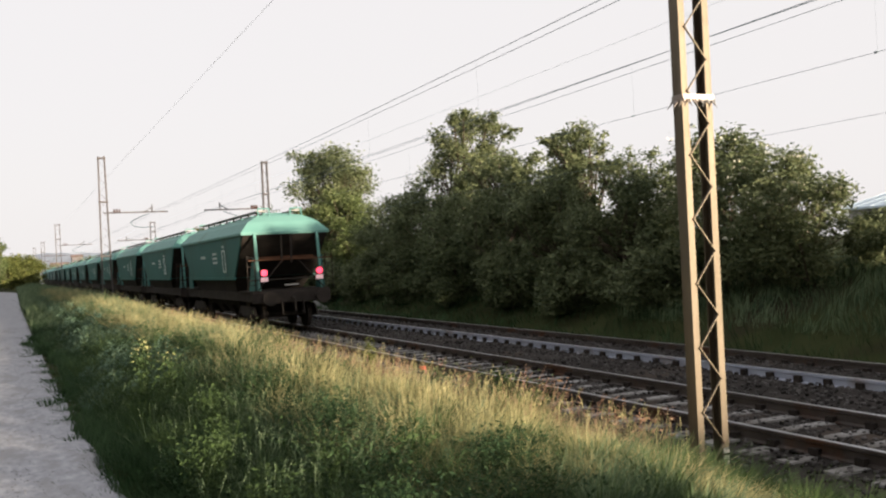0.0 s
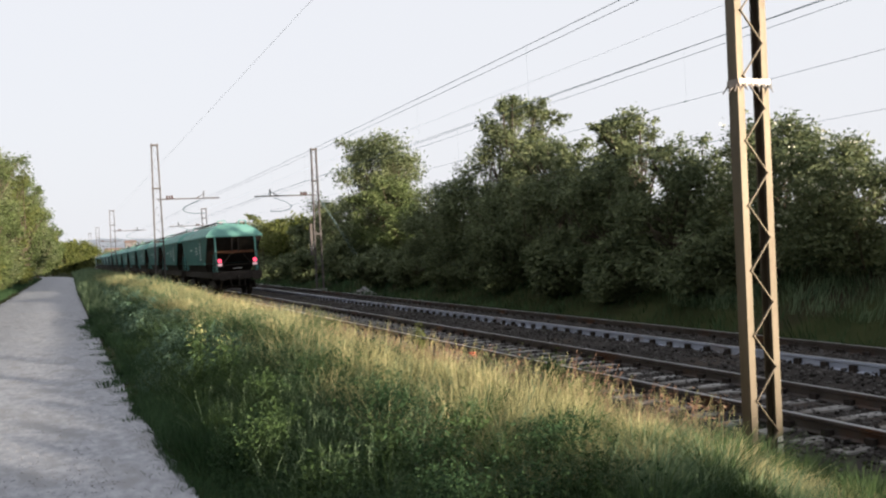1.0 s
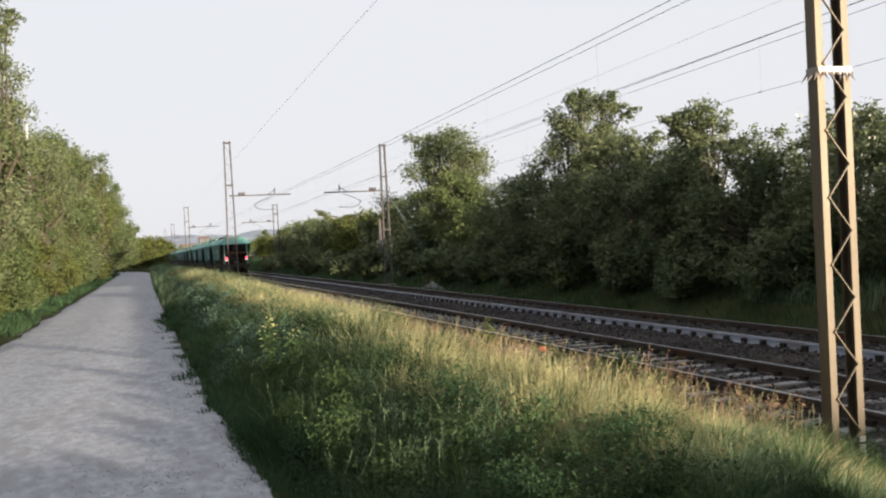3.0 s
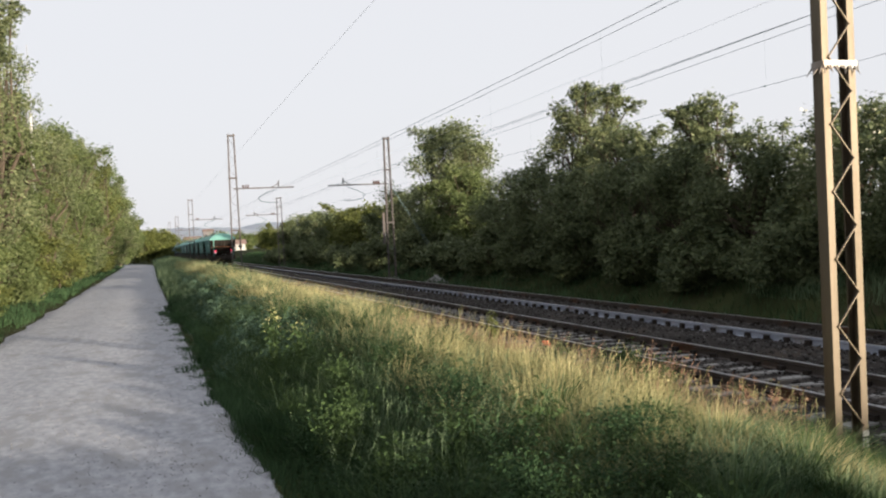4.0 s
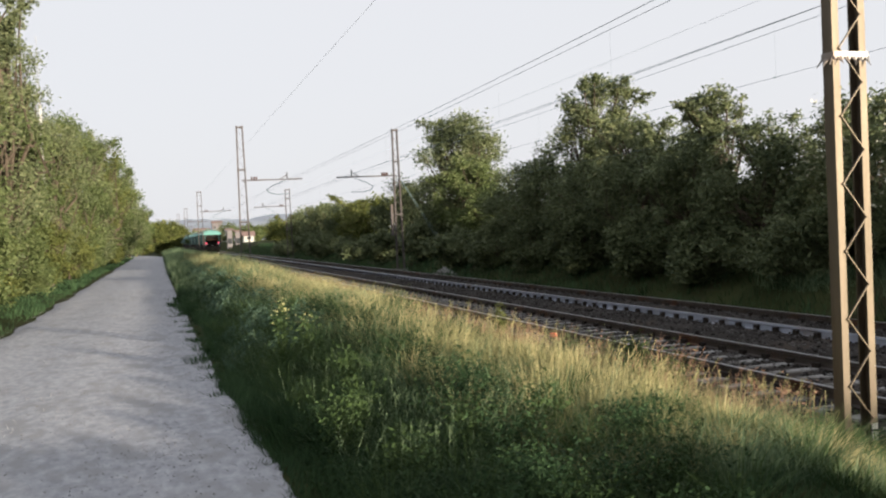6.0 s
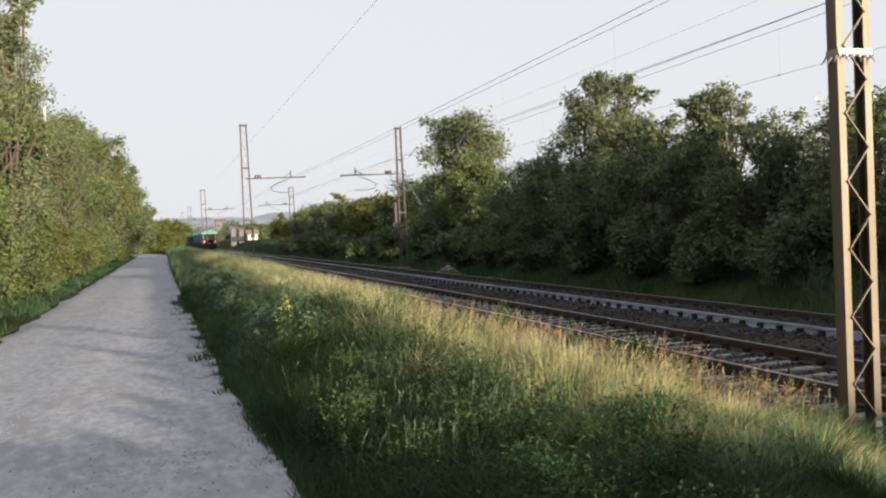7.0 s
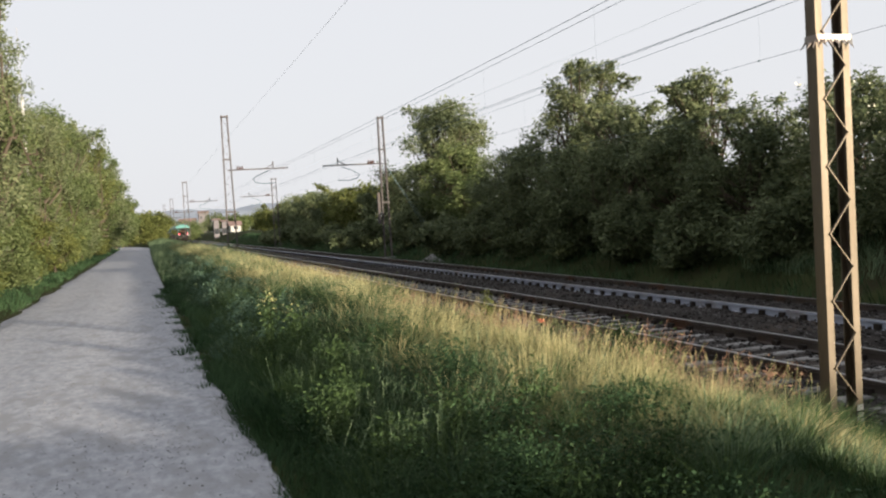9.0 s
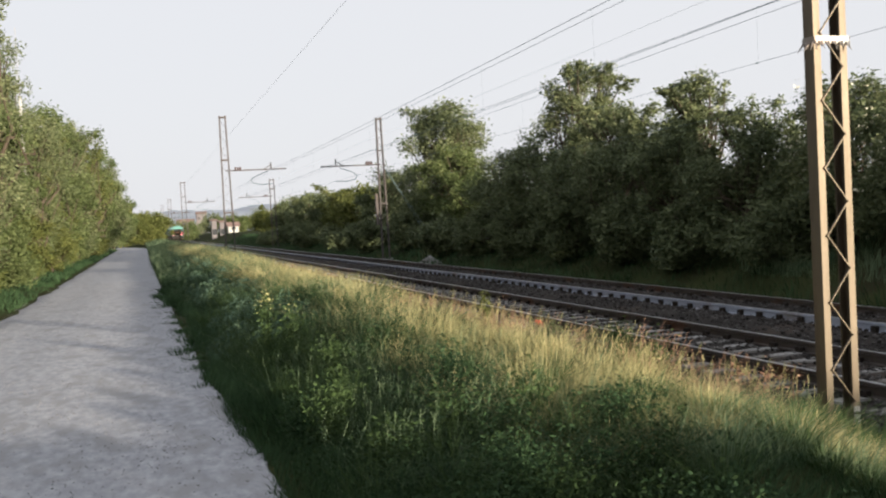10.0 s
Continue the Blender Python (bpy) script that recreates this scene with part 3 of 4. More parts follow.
        for z, mat in ((2.30, RUST), (1.66, DARK_STEEL)):
            bm = bmesh.new()
            bar(bm, (-1.4, y + d * 0.6, z), (1.4, y + d * 0.6, z), 0.04, 0.04)
            part("end_rail", bm, mat, w)
        for x in (-0.15, 0.18):
            bm = bmesh.new()
            bar(bm, (x, y + d * 1.15, 2.2), (x, y + d * 1.12, 3.12), 0.06, 0.06)
            part("end_stanchion", bm, DARK_STEEL, w)
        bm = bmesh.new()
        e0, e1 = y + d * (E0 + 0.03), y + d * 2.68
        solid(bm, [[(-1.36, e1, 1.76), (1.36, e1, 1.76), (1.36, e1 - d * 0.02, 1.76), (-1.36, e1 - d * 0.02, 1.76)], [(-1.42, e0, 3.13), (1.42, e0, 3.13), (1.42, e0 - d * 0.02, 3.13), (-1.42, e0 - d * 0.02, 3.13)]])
        part("end_sheet", bm, DARK_STEEL, w, "dark sloping end sheet")
        bm = bmesh.new()
        box(bm, -1.05, 1.05, min(y + d * 1.5, y + d * 1.62), max(y + d * 1.5, y + d * 1.62), 2.28, 2.42)
        part("hopper_beam", bm, RUST, w, "rusty cross beam")
        bm = bmesh.new()
        box(bm, -1.3, 1.3, min(y + d * 0.6, y + d * 0.75), max(y + d * 0.6, y + d * 0.75), 0.88, 1.26, 0.02)
        part("headstock", bm, DARK_STEEL, w)
        bm = bmesh.new()
        box(bm, -0.24, 0.24, min(y + d * 0.585, y + d * 0.596), max(y + d * 0.585, y + d * 0.596), 1.44, 1.49)
        part("plate", bm, GALV, w, "pale marking plate")
        bm = bmesh.new()
        box(bm, -1.28, 1.28, min(y + d * 0.62, y + d * 2.6), max(y + d * 0.62, y + d * 2.6), 1.26, 1.31)
        part("platform", bm, DARK_STEEL, w)
        bm = bmesh.new()
        tube(bm, (0, y + d * 0.6, 1.05), (0, y + d * 0.28, 1.0), 0.05)
        tube(bm, (0, y + d * 0.28, 1.0), (0, y + d * 0.24, 0.6), 0.035)
        part("coupling", bm, DARK_STEEL, w, "hanging screw coupling")
        for xx in (-0.35, 0.35):
            part("brake_hose", tube(bmesh.new(), (xx, y + d * 0.6, 0.95), (xx, y + d * 0.5, 0.5), 0.03), DARK_STEEL, w)
    for s in (-1, 1):
        bm = bmesh.new()
        box(bm, s * 1.15 - 0.06, s * 1.15 + 0.06, 0.7, L - 0.7, 0.95, 1.26)
        part("sole_bar", bm, DARK_STEEL, w)
    for cy in (2.6, L - 2.6):
        bogie = empty("bogie")
        bogie.parent = w
        bogie.matrix_basis = pose(0, cy, 0)
        bogie["label"] = "dark two-axle bogie"
        for s in (-1, 1):
            bm = bmesh.new()
            solid(bm, [[(s * 1.0, -1.35, 0.42), (s * 1.0, 1.35, 0.42), (s * 1.0, 0.9, 0.78), (s * 1.0, -0.9, 0.78)], [(s * 1.08, -1.35, 0.42), (s * 1.08, 1.35, 0.42), (s * 1.08, 0.9, 0.78), (s * 1.08, -0.9, 0.78)]])
            part("side_frame", bm, DARK_STEEL, bogie)
            for y in (-0.9, 0.9):
                bm = bmesh.new()
                tube(bm, (s * 0.68, y, 0.46), (s * 0.82, y, 0.46), 0.46, sides=20)
                tube(bm, (s * 0.82, y, 0.46), (s * 1.14, y, 0.46), 0.11, sides=10)
                part("wheel", bm, DARK_STEEL, bogie)
        for y in (-0.9, 0.9):
            bm = bmesh.new()
            tube(bm, (-0.7, y, 0.46), (0.7, y, 0.46), 0.08)
            part("axle", bm, DARK_STEEL, bogie)
        bm = bmesh.new()
        box(bm, -1.0, 1.0, -0.25, 0.25, 0.5, 0.95)
        part("bolster", bm, DARK_STEEL, bogie)
    for i, y in enumerate((5.2, 7.0, 8.8)):
        bm = bmesh.new()
        solid(bm, [ring(0.55, y - 0.35, y + 0.35, 0.38), ring(0.95, y - 0.8, y + 0.8, 0.95)])
        part("discharge_chute", bm, DARK_STEEL, w)
    # faded markings on both sides, as plain bars
    for s in (-1, 1):
        for y, z0, z1, wd in ((5.9, 2.28, 2.36, 0.8), (5.9, 2.44, 2.52, 0.8), (5.9, 2.60, 2.68, 0.7), (8.2, 2.5, 2.6, 0.9), (4.3, 2.82, 2.9, 0.3), (4.3, 1.95, 2.02, 0.5), (4.3, 2.68, 2.75, 0.5), (4.08, 1.98, 2.72, 0.08), (4.52, 1.98, 2.72, 0.08)):
            yy = y if s < 0 else L - y
            bm = bmesh.new()
            def side_x(z):
                return s * (1.387 + (z - 1.74) * 0.0411 + 0.006)
            solid(bm, [[(side_x(z0), yy - wd / 2, z0), (side_x(z0), yy + wd / 2, z0), (side_x(z0) - s * 0.02, yy + wd / 2, z0), (side_x(z0) - s * 0.02, yy - wd / 2, z0)],
                       [(side_x(z1), yy - wd / 2, z1), (side_x(z1), yy + wd / 2, z1), (side_x(z1) - s * 0.02, yy + wd / 2, z1), (side_x(z1) - s * 0.02, yy - wd / 2, z1)]])
            part("marking", bm, STENCIL, body, "faded white stencil bar")
    return w


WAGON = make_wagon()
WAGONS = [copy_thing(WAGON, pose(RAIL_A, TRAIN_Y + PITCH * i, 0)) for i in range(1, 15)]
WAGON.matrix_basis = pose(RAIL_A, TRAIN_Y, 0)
WAGON["label"] = "dusty green hopper wagon carrying two red tail lights"
for side in (-0.92, 0.92):
    bm = bmesh.new()
    box(bm, side - 0.11, side + 0.11, 0.50, 0.58, 1.62, 2.0, 0.015)
    lamp = part("tail_lamp", bm, DARK_STEEL, WAGON, "red tail lamp over a pale reflector")
    bm = bmesh.new()
    tube(bm, (side, 0.50, 1.88), (side, 0.47, 1.88), 0.105, sides=16)
    part("lens", bm, RED_LAMP, lamp, "glowing red lens")
    bm = bmesh.new()
    box(bm, side - 0.12, side + 0.12, 0.475, 0.50, 1.6, 1.74)
    part("reflector", bm, REFLECTOR_GLOW, lamp, "pale reflector plate with a faint added glow")


# ---- vegetation ----
def leaf_mesh(centres, size, rng, long=1.7, droop=0.0, corners=4):
    """Pointed leaves, folded a little along the middle, turned at random."""
    n = len(centres)
    a = rng.normal(size=(n, 3))
    a[:, 2] = a[:, 2] * 0.6 - droop
    a /= np.linalg.norm(a, axis=1)[:, None]
    b = np.cross(a, rng.normal(size=(n, 3)))
    b /= np.linalg.norm(b, axis=1)[:, None]
    c = np.cross(a, b)
    s = rng.uniform(*size, n)[:, None]
    tip, root = centres + a * s * long / 2, centres - a * s * long / 2
    left, right = centres + b * s / 2 + c * s * 0.12, centres - b * s / 2 + c * s * 0.12
    if corners == 3:
        return np.stack([root + b * s * 0.35, root - b * s * 0.35, tip], 1).reshape(-1, 3), np.arange(3 * n).reshape(n, 3)
    v = np.stack([root, right, tip, left], 1).reshape(-1, 3)
    return v, np.arange(4 * n).reshape(n, 4)


def limb_mesh(chains, sides=6):
    verts, faces = [], []
    for pts in chains:
        for i, (p, r) in enumerate(pts):
            d = Vector(pts[min(i + 1, len(pts) - 1)][0]) - Vector(pts[max(i - 1, 0)][0])
            q = d.to_track_quat("Z", "Y") if d.length > 1e-6 else Vector((0, 0, 1)).to_track_quat("Z", "Y")
            b = len(verts)
            for k in range(sides):
                g = 2 * math.pi * k / sides
                verts.append(Vector(p) + q @ Vector((math.cos(g) * r, math.sin(g) * r, 0)))
            if i:
                for k in range(sides):
                    faces.append((b - sides + k, b - sides + (k + 1) % sides, b + (k + 1) % sides, b + k))
    return [tuple(v) for v in verts], faces


def tree(name, label, x, y, height, radius, leaves, size, mat, seed, start=0.25, clumps=34, spread=0.62, squash=1.0, open_top=0.0, blossom=0, group="trees beside the line", sprays=0, base_z=None):
    """Tapered trunk, bent limbs and a crown of many small leaves gathered in clumps of uneven size."""
    rng = np.random.default_rng(seed)
    leaves, size = int(leaves * 1.7), (size[0] * 0.55, size[1] * 0.62)
    clumps = int(clumps * 1.5)
    z0 = float(ground_z(x, y)) - 0.1 if base_z is None else base_z
    ob = empty(name, pose(x, y, z0))
    tagged(ob, label, "bush" if "bush" in name else "tree", group)
    lo, hi = height * start, height
    cz, rz = (lo + hi) / 2, (hi - lo) / 2
    centres, radii, chains = [], [], []
    lean = rng.normal(0, 0.04 * height, 2)
    trunk_top = height * (0.55 if start > 0.1 else 0.4)
    trunk = [((lean[0] * u * u, lean[1] * u * u, trunk_top * u), max(0.02, height * 0.018 * (1.15 - u * 0.8))) for u in (0, 0.2, 0.45, 0.7, 1)]
    chains.append(trunk)
    for i in range(clumps):
        d = rng.normal(size=3)
        d /= np.linalg.norm(d)
        rr = rng.uniform(0.45, 1.0) ** 0.6
        bulge = 0.78 + 0.3 * noise.noise((d[0] * 1.6 + seed, d[1] * 1.6, d[2] * 1.6)) * 2
        c = np.array([d[0] * radius * rr * bulge, d[1] * radius * rr * bulge, cz + d[2] * rz * rr * squash])
        if "bush" in name:
            c[2] = max(c[2], rng.uniform(0.1, 0.5) * height * 0.4)
        u = rng.uniform(0.35, 0.95)
        s = np.array([lean[0] * u * u, lean[1] * u * u, trunk_top * u])
        mid = (s + c) / 2 + rng.normal(0, 0.05 * height, 3) + np.array([0, 0, -0.04 * height])
        chains.append([(tuple(s), height * 0.008), (tuple(mid), height * 0.005), (tuple(c), 0.012)])
        centres.append(c)
        radii.append(radius * rng.uniform(0.14, 0.36) * (1 - open_top * max(0, d[2]) * 0.6))
    for i in range(sprays):
        g = rng.uniform(0, 2 * math.pi)
        top = np.array([math.cos(g) * radius * rng.uniform(0.1, 0.95), math.sin(g) * radius * rng.uniform(0.1, 0.95), hi - rz * rng.uniform(0.12, 0.6)])
        out = top + np.array([math.cos(g) * 0.35, math.sin(g) * 0.35, 0.14]) * radius * rng.uniform(0.4, 0.9)
        chains.append([((lean[0], lean[1], trunk_top * 0.97), 0.04), (tuple(top), 0.025), (tuple((top + out) / 2 + np.array([0, 0, 0.1])), 0.02), (tuple(out), 0.008)])
        for u in (0.0, 0.3, 0.6, 0.85, 1.0):
            centres.append(top + (out - top) * u + rng.normal(0, 0.03 * radius, 3))
            radii.append(radius * (0.17 - 0.1 * u) * rng.uniform(0.8, 1.2))
    v, f = limb_mesh(chains)
    mesh_ob("trunk", v, f, BARK, ob, "trunk and bent limbs", smooth=True)
    radii = np.array(radii)
    share = radii ** 2
    pick = rng.choice(len(centres), leaves, p=share / share.sum())
    off = rng.normal(size=(leaves, 3))
    off /= np.linalg.norm(off, axis=1)[:, None]
    off *= (rng.random(leaves) ** spread)[:, None] * radii[pick][:, None] * rng.uniform(0.7, 1.25, (leaves, 1))
    off[:, 2] *= 0.9
    p = np.array(centres)[pick] + off
    p[:, 2] = np.maximum(p[:, 2], 0.05)
    v, f = leaf_mesh(p, size, rng, corners=3)
    crown = mesh_ob("crown", v, f, mat, ob)
    if blossom:
        k = np.argsort(-(p[:, 2] + rng.normal(0, height * 0.12, leaves)))[: leaves // 2]
        k = rng.choice(k, blossom)
        q = np.repeat(p[k], 6, 0) + rng.normal(0, 0.07, (blossom * 6, 3)) * np.array([1, 1, 0.3])
        v, f = leaf_mesh(q + np.array([0, 0, 0.05]), (0.05, 0.09), rng, 1.0)
        mesh_ob("blossom", v, f, BLOSSOM, ob, "flat cream flower heads")
    return ob


def right_bank():
    R = "trees and bushes on the far bank"
    T = lambda *a, **k: tree(*a, group=R, **k)
    # open-crowned tree beside the far mast
    T("tree", "airy broadleaved tree with ragged green crown", 20.6, 63.0, 9.3, 3.9, 13000, (0.16, 0.30), LEAF_MID, 11, start=0.03, clumps=64, sprays=9)
    T("tree", "smaller broadleaved tree beside an airy tree", 20.0, 58.6, 5.6, 2.7, 7000, (0.16, 0.30), LEAF_WARM, 18, start=0.03, clumps=44, sprays=5)
    T("bush", "rounded dark green bush at the foot of a tree", 18.6, 62.0, 3.6, 2.6, 5000, (0.16, 0.3), LEAF_DARK, 12, start=0.0)
    T("bush", "rounded dark green bush behind the mast", 20.5, 73.0, 5.3, 3.4, 7000, (0.16, 0.3), LEAF_DARK, 13, start=0.02)
    T("bush", "low olive bush between two trees", 19.5, 54.5, 3.3, 2.2, 4500, (0.15, 0.28), LEAF_WARM, 14, start=0.0)
    # the tall pair
    T("tree", "tall broadleaved tree with warm-lit ragged top", 20.6, 41.6, 8.0, 2.6, 13000, (0.13, 0.25), LEAF_MID, 15, start=0.05, clumps=64, sprays=9)
    T("tree", "broadleaved tree grown into its neighbours", 19.8, 35.6, 5.6, 2.4, 10000, (0.12, 0.24), LEAF_MID, 16, start=0.05, clumps=56, sprays=8)
    T("tree", "slender tree with thin upright sprays", 19.4, 29.4, 6.0, 1.7, 5000, (0.11, 0.22), LEAF_MID, 17, start=0.05, clumps=34, sprays=12)
    for i, (x, y, h, r, m) in enumerate(((18.6, 49.0, 3.4, 2.6, LEAF_DARK), (18.8, 45.0, 5.2, 2.8, LEAF_DARK), (18.0, 41.0, 4.9, 2.8, LEAF_DARK), (18.2, 37.0, 4.5, 2.7, LEAF_DARK), (17.9, 33.0, 4.4, 2.6, LEAF_DARK),
                                         (18.0, 29.2, 4.2, 2.5, LEAF_DARK), (18.2, 25.6, 3.9, 2.4, LEAF_DARK), (16.9, 31.0, 2.4, 1.6, LEAF_DARK), (16.9, 36.0, 2.6, 1.7, LEAF_DARK), (17.0, 41.5, 2.6, 1.7, LEAF_DARK), (17.0, 26.8, 2.2, 1.6, LEAF_DARK), (17.0, 46.5, 2.4, 1.7, LEAF_DARK), (17.3, 22.5, 2.1, 1.6, LEAF_DARK))):
        T("bush", "dense dark green bush on the shaded bank", x, y, h, r, 7500, (0.11, 0.22), m, 30 + i, start=0.0, clumps=36)
    T("elder_bush", "elder bush with flat cream flower heads", 18.9, 21.6, 4.4, 2.5, 14000, (0.10, 0.2), LEAF_MID, 50, start=0.02, clumps=40, blossom=150)
    T("elder_bush", "elder bush with flat cream flower heads", 18.7, 18.9, 3.6, 2.0, 14000, (0.09, 0.18), LEAF_MID, 51, start=0.02, clumps=40, blossom=110)
    T("bush", "low bramble bush on the bank", 20.6, 17.4, 1.5, 1.5, 6000, (0.09, 0.18), LEAF_MID, 52, start=0.0)
    T("bush", "low bramble bush on the bank", 19.8, 14.0, 1.5, 1.6, 5000, (0.09, 0.18), LEAF_MID, 53, start=0.0)
    T("bush", "low bramble bush on the bank", 18.0, 13.0, 1.2, 1.6, 5000, (0.09, 0.18), LEAF_DARK, 54, start=0.0)
    T("tree", "broadleaved tree filling the gap in the row", 19.6, 32.4, 4.9, 2.1, 8000, (0.12, 0.24), LEAF_MID, 19, start=0.0, clumps=48, sprays=6)
    T("bush", "tall leafy bush below thin sprays", 19.2, 26.0, 4.3, 2.1, 8000, (0.11, 0.22), LEAF_MID, 20, start=0.0, clumps=48, sprays=5)
    # unseen scrub added on the verge behind the camera to shade the near grass
    for i, (x, y, h, r) in enumerate(((4.2, 1.3, 1.0, 0.9), (4.9, -0.3, 1.25, 0.9), (3.2, 0.4, 1.2, 0.9), (5.4, -2.6, 1.7, 1.2), (3.6, -2.2, 1.5, 1.2))):
        T("bush", "low scrub on the verge", x, y, h, r, 2600, (0.06, 0.12), LEAF_MID, 450 + i, start=0.0, clumps=40)
    # the row that goes on past the mast
    for i, (x, y, h, r, m) in enumerate(((20.5, 80, 4.0, 3.0, LEAF_DARK), (20.0, 88, 4.2, 3.0, LEAF_LIGHT), (20.2, 96, 4.9, 3.2, LEAF_LIGHT), (20.4, 104, 4.4, 3.2, LEAF_DARK), (20.2, 112, 4.6, 3.2, LEAF_DARK), (20.2, 121, 4.8, 3.4, LEAF_MID), (20.2, 131, 4.6, 3.6, LEAF_DARK), (20.4, 143, 4.4, 3.4, LEAF_LIGHT), (19.2, 154, 3.6, 2.6, LEAF_LIGHT))):
        T("bush", "yellow green leafy bush in the lineside row" if m is LEAF_LIGHT else "dark leafy bush in the lineside row", x, y, h, r, 5000, (0.2, 0.42), m, 60 + i, start=0.03, sprays=4)
    for i in range(10):
        T("bush", "low dark bush at the foot of the lineside row", 17.0 + 0.5 * math.sin(i * 2.1), 52 + i * 9.0, 2.0 + 0.5 * math.sin(i * 1.3), 2.2, 2600, (0.2, 0.4), LEAF_DARK, 400 + i, start=0.0)
    # unseen row added behind the camera to cast shade on the tracks
    for i in range(16):
        T("bush", "dense bush on the bank", 17.1 + (i % 3) * 0.5, 9.5 - i * 3.3, 2.85 + 0.2 * (i % 2), 2.5, 6000, (0.2, 0.35), LEAF_DARK, 80 + i, start=0.0, clumps=40)
    # two taller unseen bushes, added to keep the wagon rear in shade
    for i, (x, y, h) in enumerate(((18.3, 12.4, 5.2), (19.9, 10.4, 5.6))):
        T("bush", "tall dense bush on the bank", x, y, h, 2.1, 9000, (0.14, 0.26), LEAF_DARK, 95 + i, start=0.0, clumps=48)


def left_hedge():
    G = "hedgerow along the path"
    rows = ((-6.6, 25.0, 9.0, 2.8), (-6.2, 31.0, 9.6, 3.0), (-5.8, 37.0, 9.3, 2.8), (-5.4, 43.5, 8.2, 2.6), (-5.6, 50, 8.0, 2.7), (-5.2, 57, 9.0, 2.8), (-5.2, 65, 10.0, 2.9), (-5.0, 73, 10.3, 2.9), (-4.8, 82, 10.8, 3.0), (-4.6, 92, 10.6, 3.0), (-4.2, 103, 10.4, 3.0), (-3.8, 115, 10.0, 3.0))
    for i, (x, y, h, r) in enumerate(rows):
        near = y < 60
        tree("tree", "slender hedgerow tree with feathery olive foliage", x, y, h, r, 20000 if near else 9000, (0.07, 0.15) if near else (0.14, 0.28), (LEAF_LIGHT, LEAF_WARM, LEAF_WARM, LEAF_MID)[i % 4], 100 + i, start=0.04, clumps=64, sprays=5 if near else 3, group=G)
    for i in range(9):
        tree("tree", "slender hedgerow tree with feathery olive foliage", -6.4 - 0.3 * (i % 2), 19.5 - 6.5 * i, 8.5 + 0.8 * math.sin(i * 1.9), 3.0, 3000, (0.25, 0.45), LEAF_WARM, 180 + i, start=0.05, clumps=40, group=G)
    tree("tree", "tall slender tree with feathery sprays above the hedge", -4.9, 35.5, 10.6, 1.9, 9000, (0.09, 0.19), LEAF_MID, 195, start=0.25, clumps=44, sprays=14, group=G)
    tree("tree", "tall slender tree with feathery sprays above the hedge", -5.6, 29.5, 10.8, 2.2, 9000, (0.09, 0.19), LEAF_MID, 196, start=0.25, clumps=44, sprays=14, group=G)
    tree("bush", "ivy-like leaves climbing round a pole", -4.15, 41.5, 5.4, 0.75, 5000, (0.08, 0.15), LEAF_WARM, 197, start=0.0, clumps=30, group=G)
    for i in range(8):
        tree("bush", "tall leafy shrub within the hedgerow", -5.5 + 0.3 * math.sin(i * 1.7), 23.5 + 4.3 * i, 5.6 + 0.8 * math.sin(i * 2.9), 1.9, 7000, (0.09, 0.18), LEAF_WARM if i % 2 else LEAF_MID, 250 + i, start=0.0, clumps=40, sprays=3, group=G)
    for i in range(18):
        y = 20 + 5.2 * i
        tree("bush", "leafy shrub at the foot of the hedgerow", -4.6 + 0.3 * math.sin(i * 2.3) - 0.2 * (i < 4), y, 3.0 + 0.7 * math.sin(i * 1.7), 1.5, 6500 if y < 60 else 3500, (0.08, 0.17) if y < 60 else (0.14, 0.28), LEAF_WARM if i % 2 else LEAF_LIGHT, 130 + i, start=0.0, clumps=28, group=G)
    for i, (x, y, h, r) in enumerate(((-3.4, 128, 9.0, 3.0), (-2.8, 142, 8.0, 3.0), (-2.2, 160, 7.4, 3.4), (0.4, 172, 5.6, 3.2), (3.0, 178, 5.0, 3.0))):
        tree("tree" if h > 6 else "bush", "far yellow green foliage where the path bends", x, y, h, r, 4500, (0.25, 0.5), LEAF_LIGHT if i > 1 else LEAF_WARM, 160 + i, start=0.02, group=G)


def blades(count, place, height, width, rng, lean=0.35):
    """Grass blades: tapered, bent strips of two quads."""
    p, hs, wide, fan = place(rng, count)
    count = len(p)
    h = rng.uniform(*height, count) * hs
    g = rng.normal(0, 0.8, count) + 2.2 * np.sin(p[:, 0] * 1.3 + 1.1 * np.sin(p[:, 1] * 0.9)) + 1.5 * np.sin(p[:, 1] * 1.7 + p[:, 0])
    if fan is not None:
        g = fan + rng.normal(0, 0.35, count)
    d = np.stack([np.cos(g), np.sin(g), np.zeros(count)], 1)
    side = np.stack([-np.sin(g + 0.7), np.cos(g + 0.7), np.zeros(count)], 1)
    w = (rng.uniform(*width, count) * (0.6 + 0.4 * hs) * wide)[:, None]
    bend = (rng.uniform(0.05, 1.0, count) * lean * h)[:, None]
    up = np.zeros((count, 3))
    up[:, 2] = 1
    mid = p + up * (h * 0.55)[:, None] + d * bend * 0.35
    tip = p + up * h[:, None] + d * bend
    v = np.stack([p - side * w, p + side * w, mid + side * w * 0.8, mid - side * w * 0.8, tip], 1).reshape(-1, 3)
    o = (np.arange(count) * 5)[:, None]
    f = np.concatenate([o + np.array([[0, 1, 2]]), o + np.array([[0, 2, 3]]), o + np.array([[3, 2, 4]])], 1).reshape(-1, 3)
    return v, f


def tuft_field(x, y, k, seed):
    """0 to 1: uneven, clumpy growth."""
    return 0.5 + 0.5 * np.sin(x * 1.9 * k + seed + 1.7 * np.sin(y * 0.83 * k)) * np.sin(y * 1.3 * k + 0.6 * seed + 1.3 * np.sin(x * 1.1 * k))


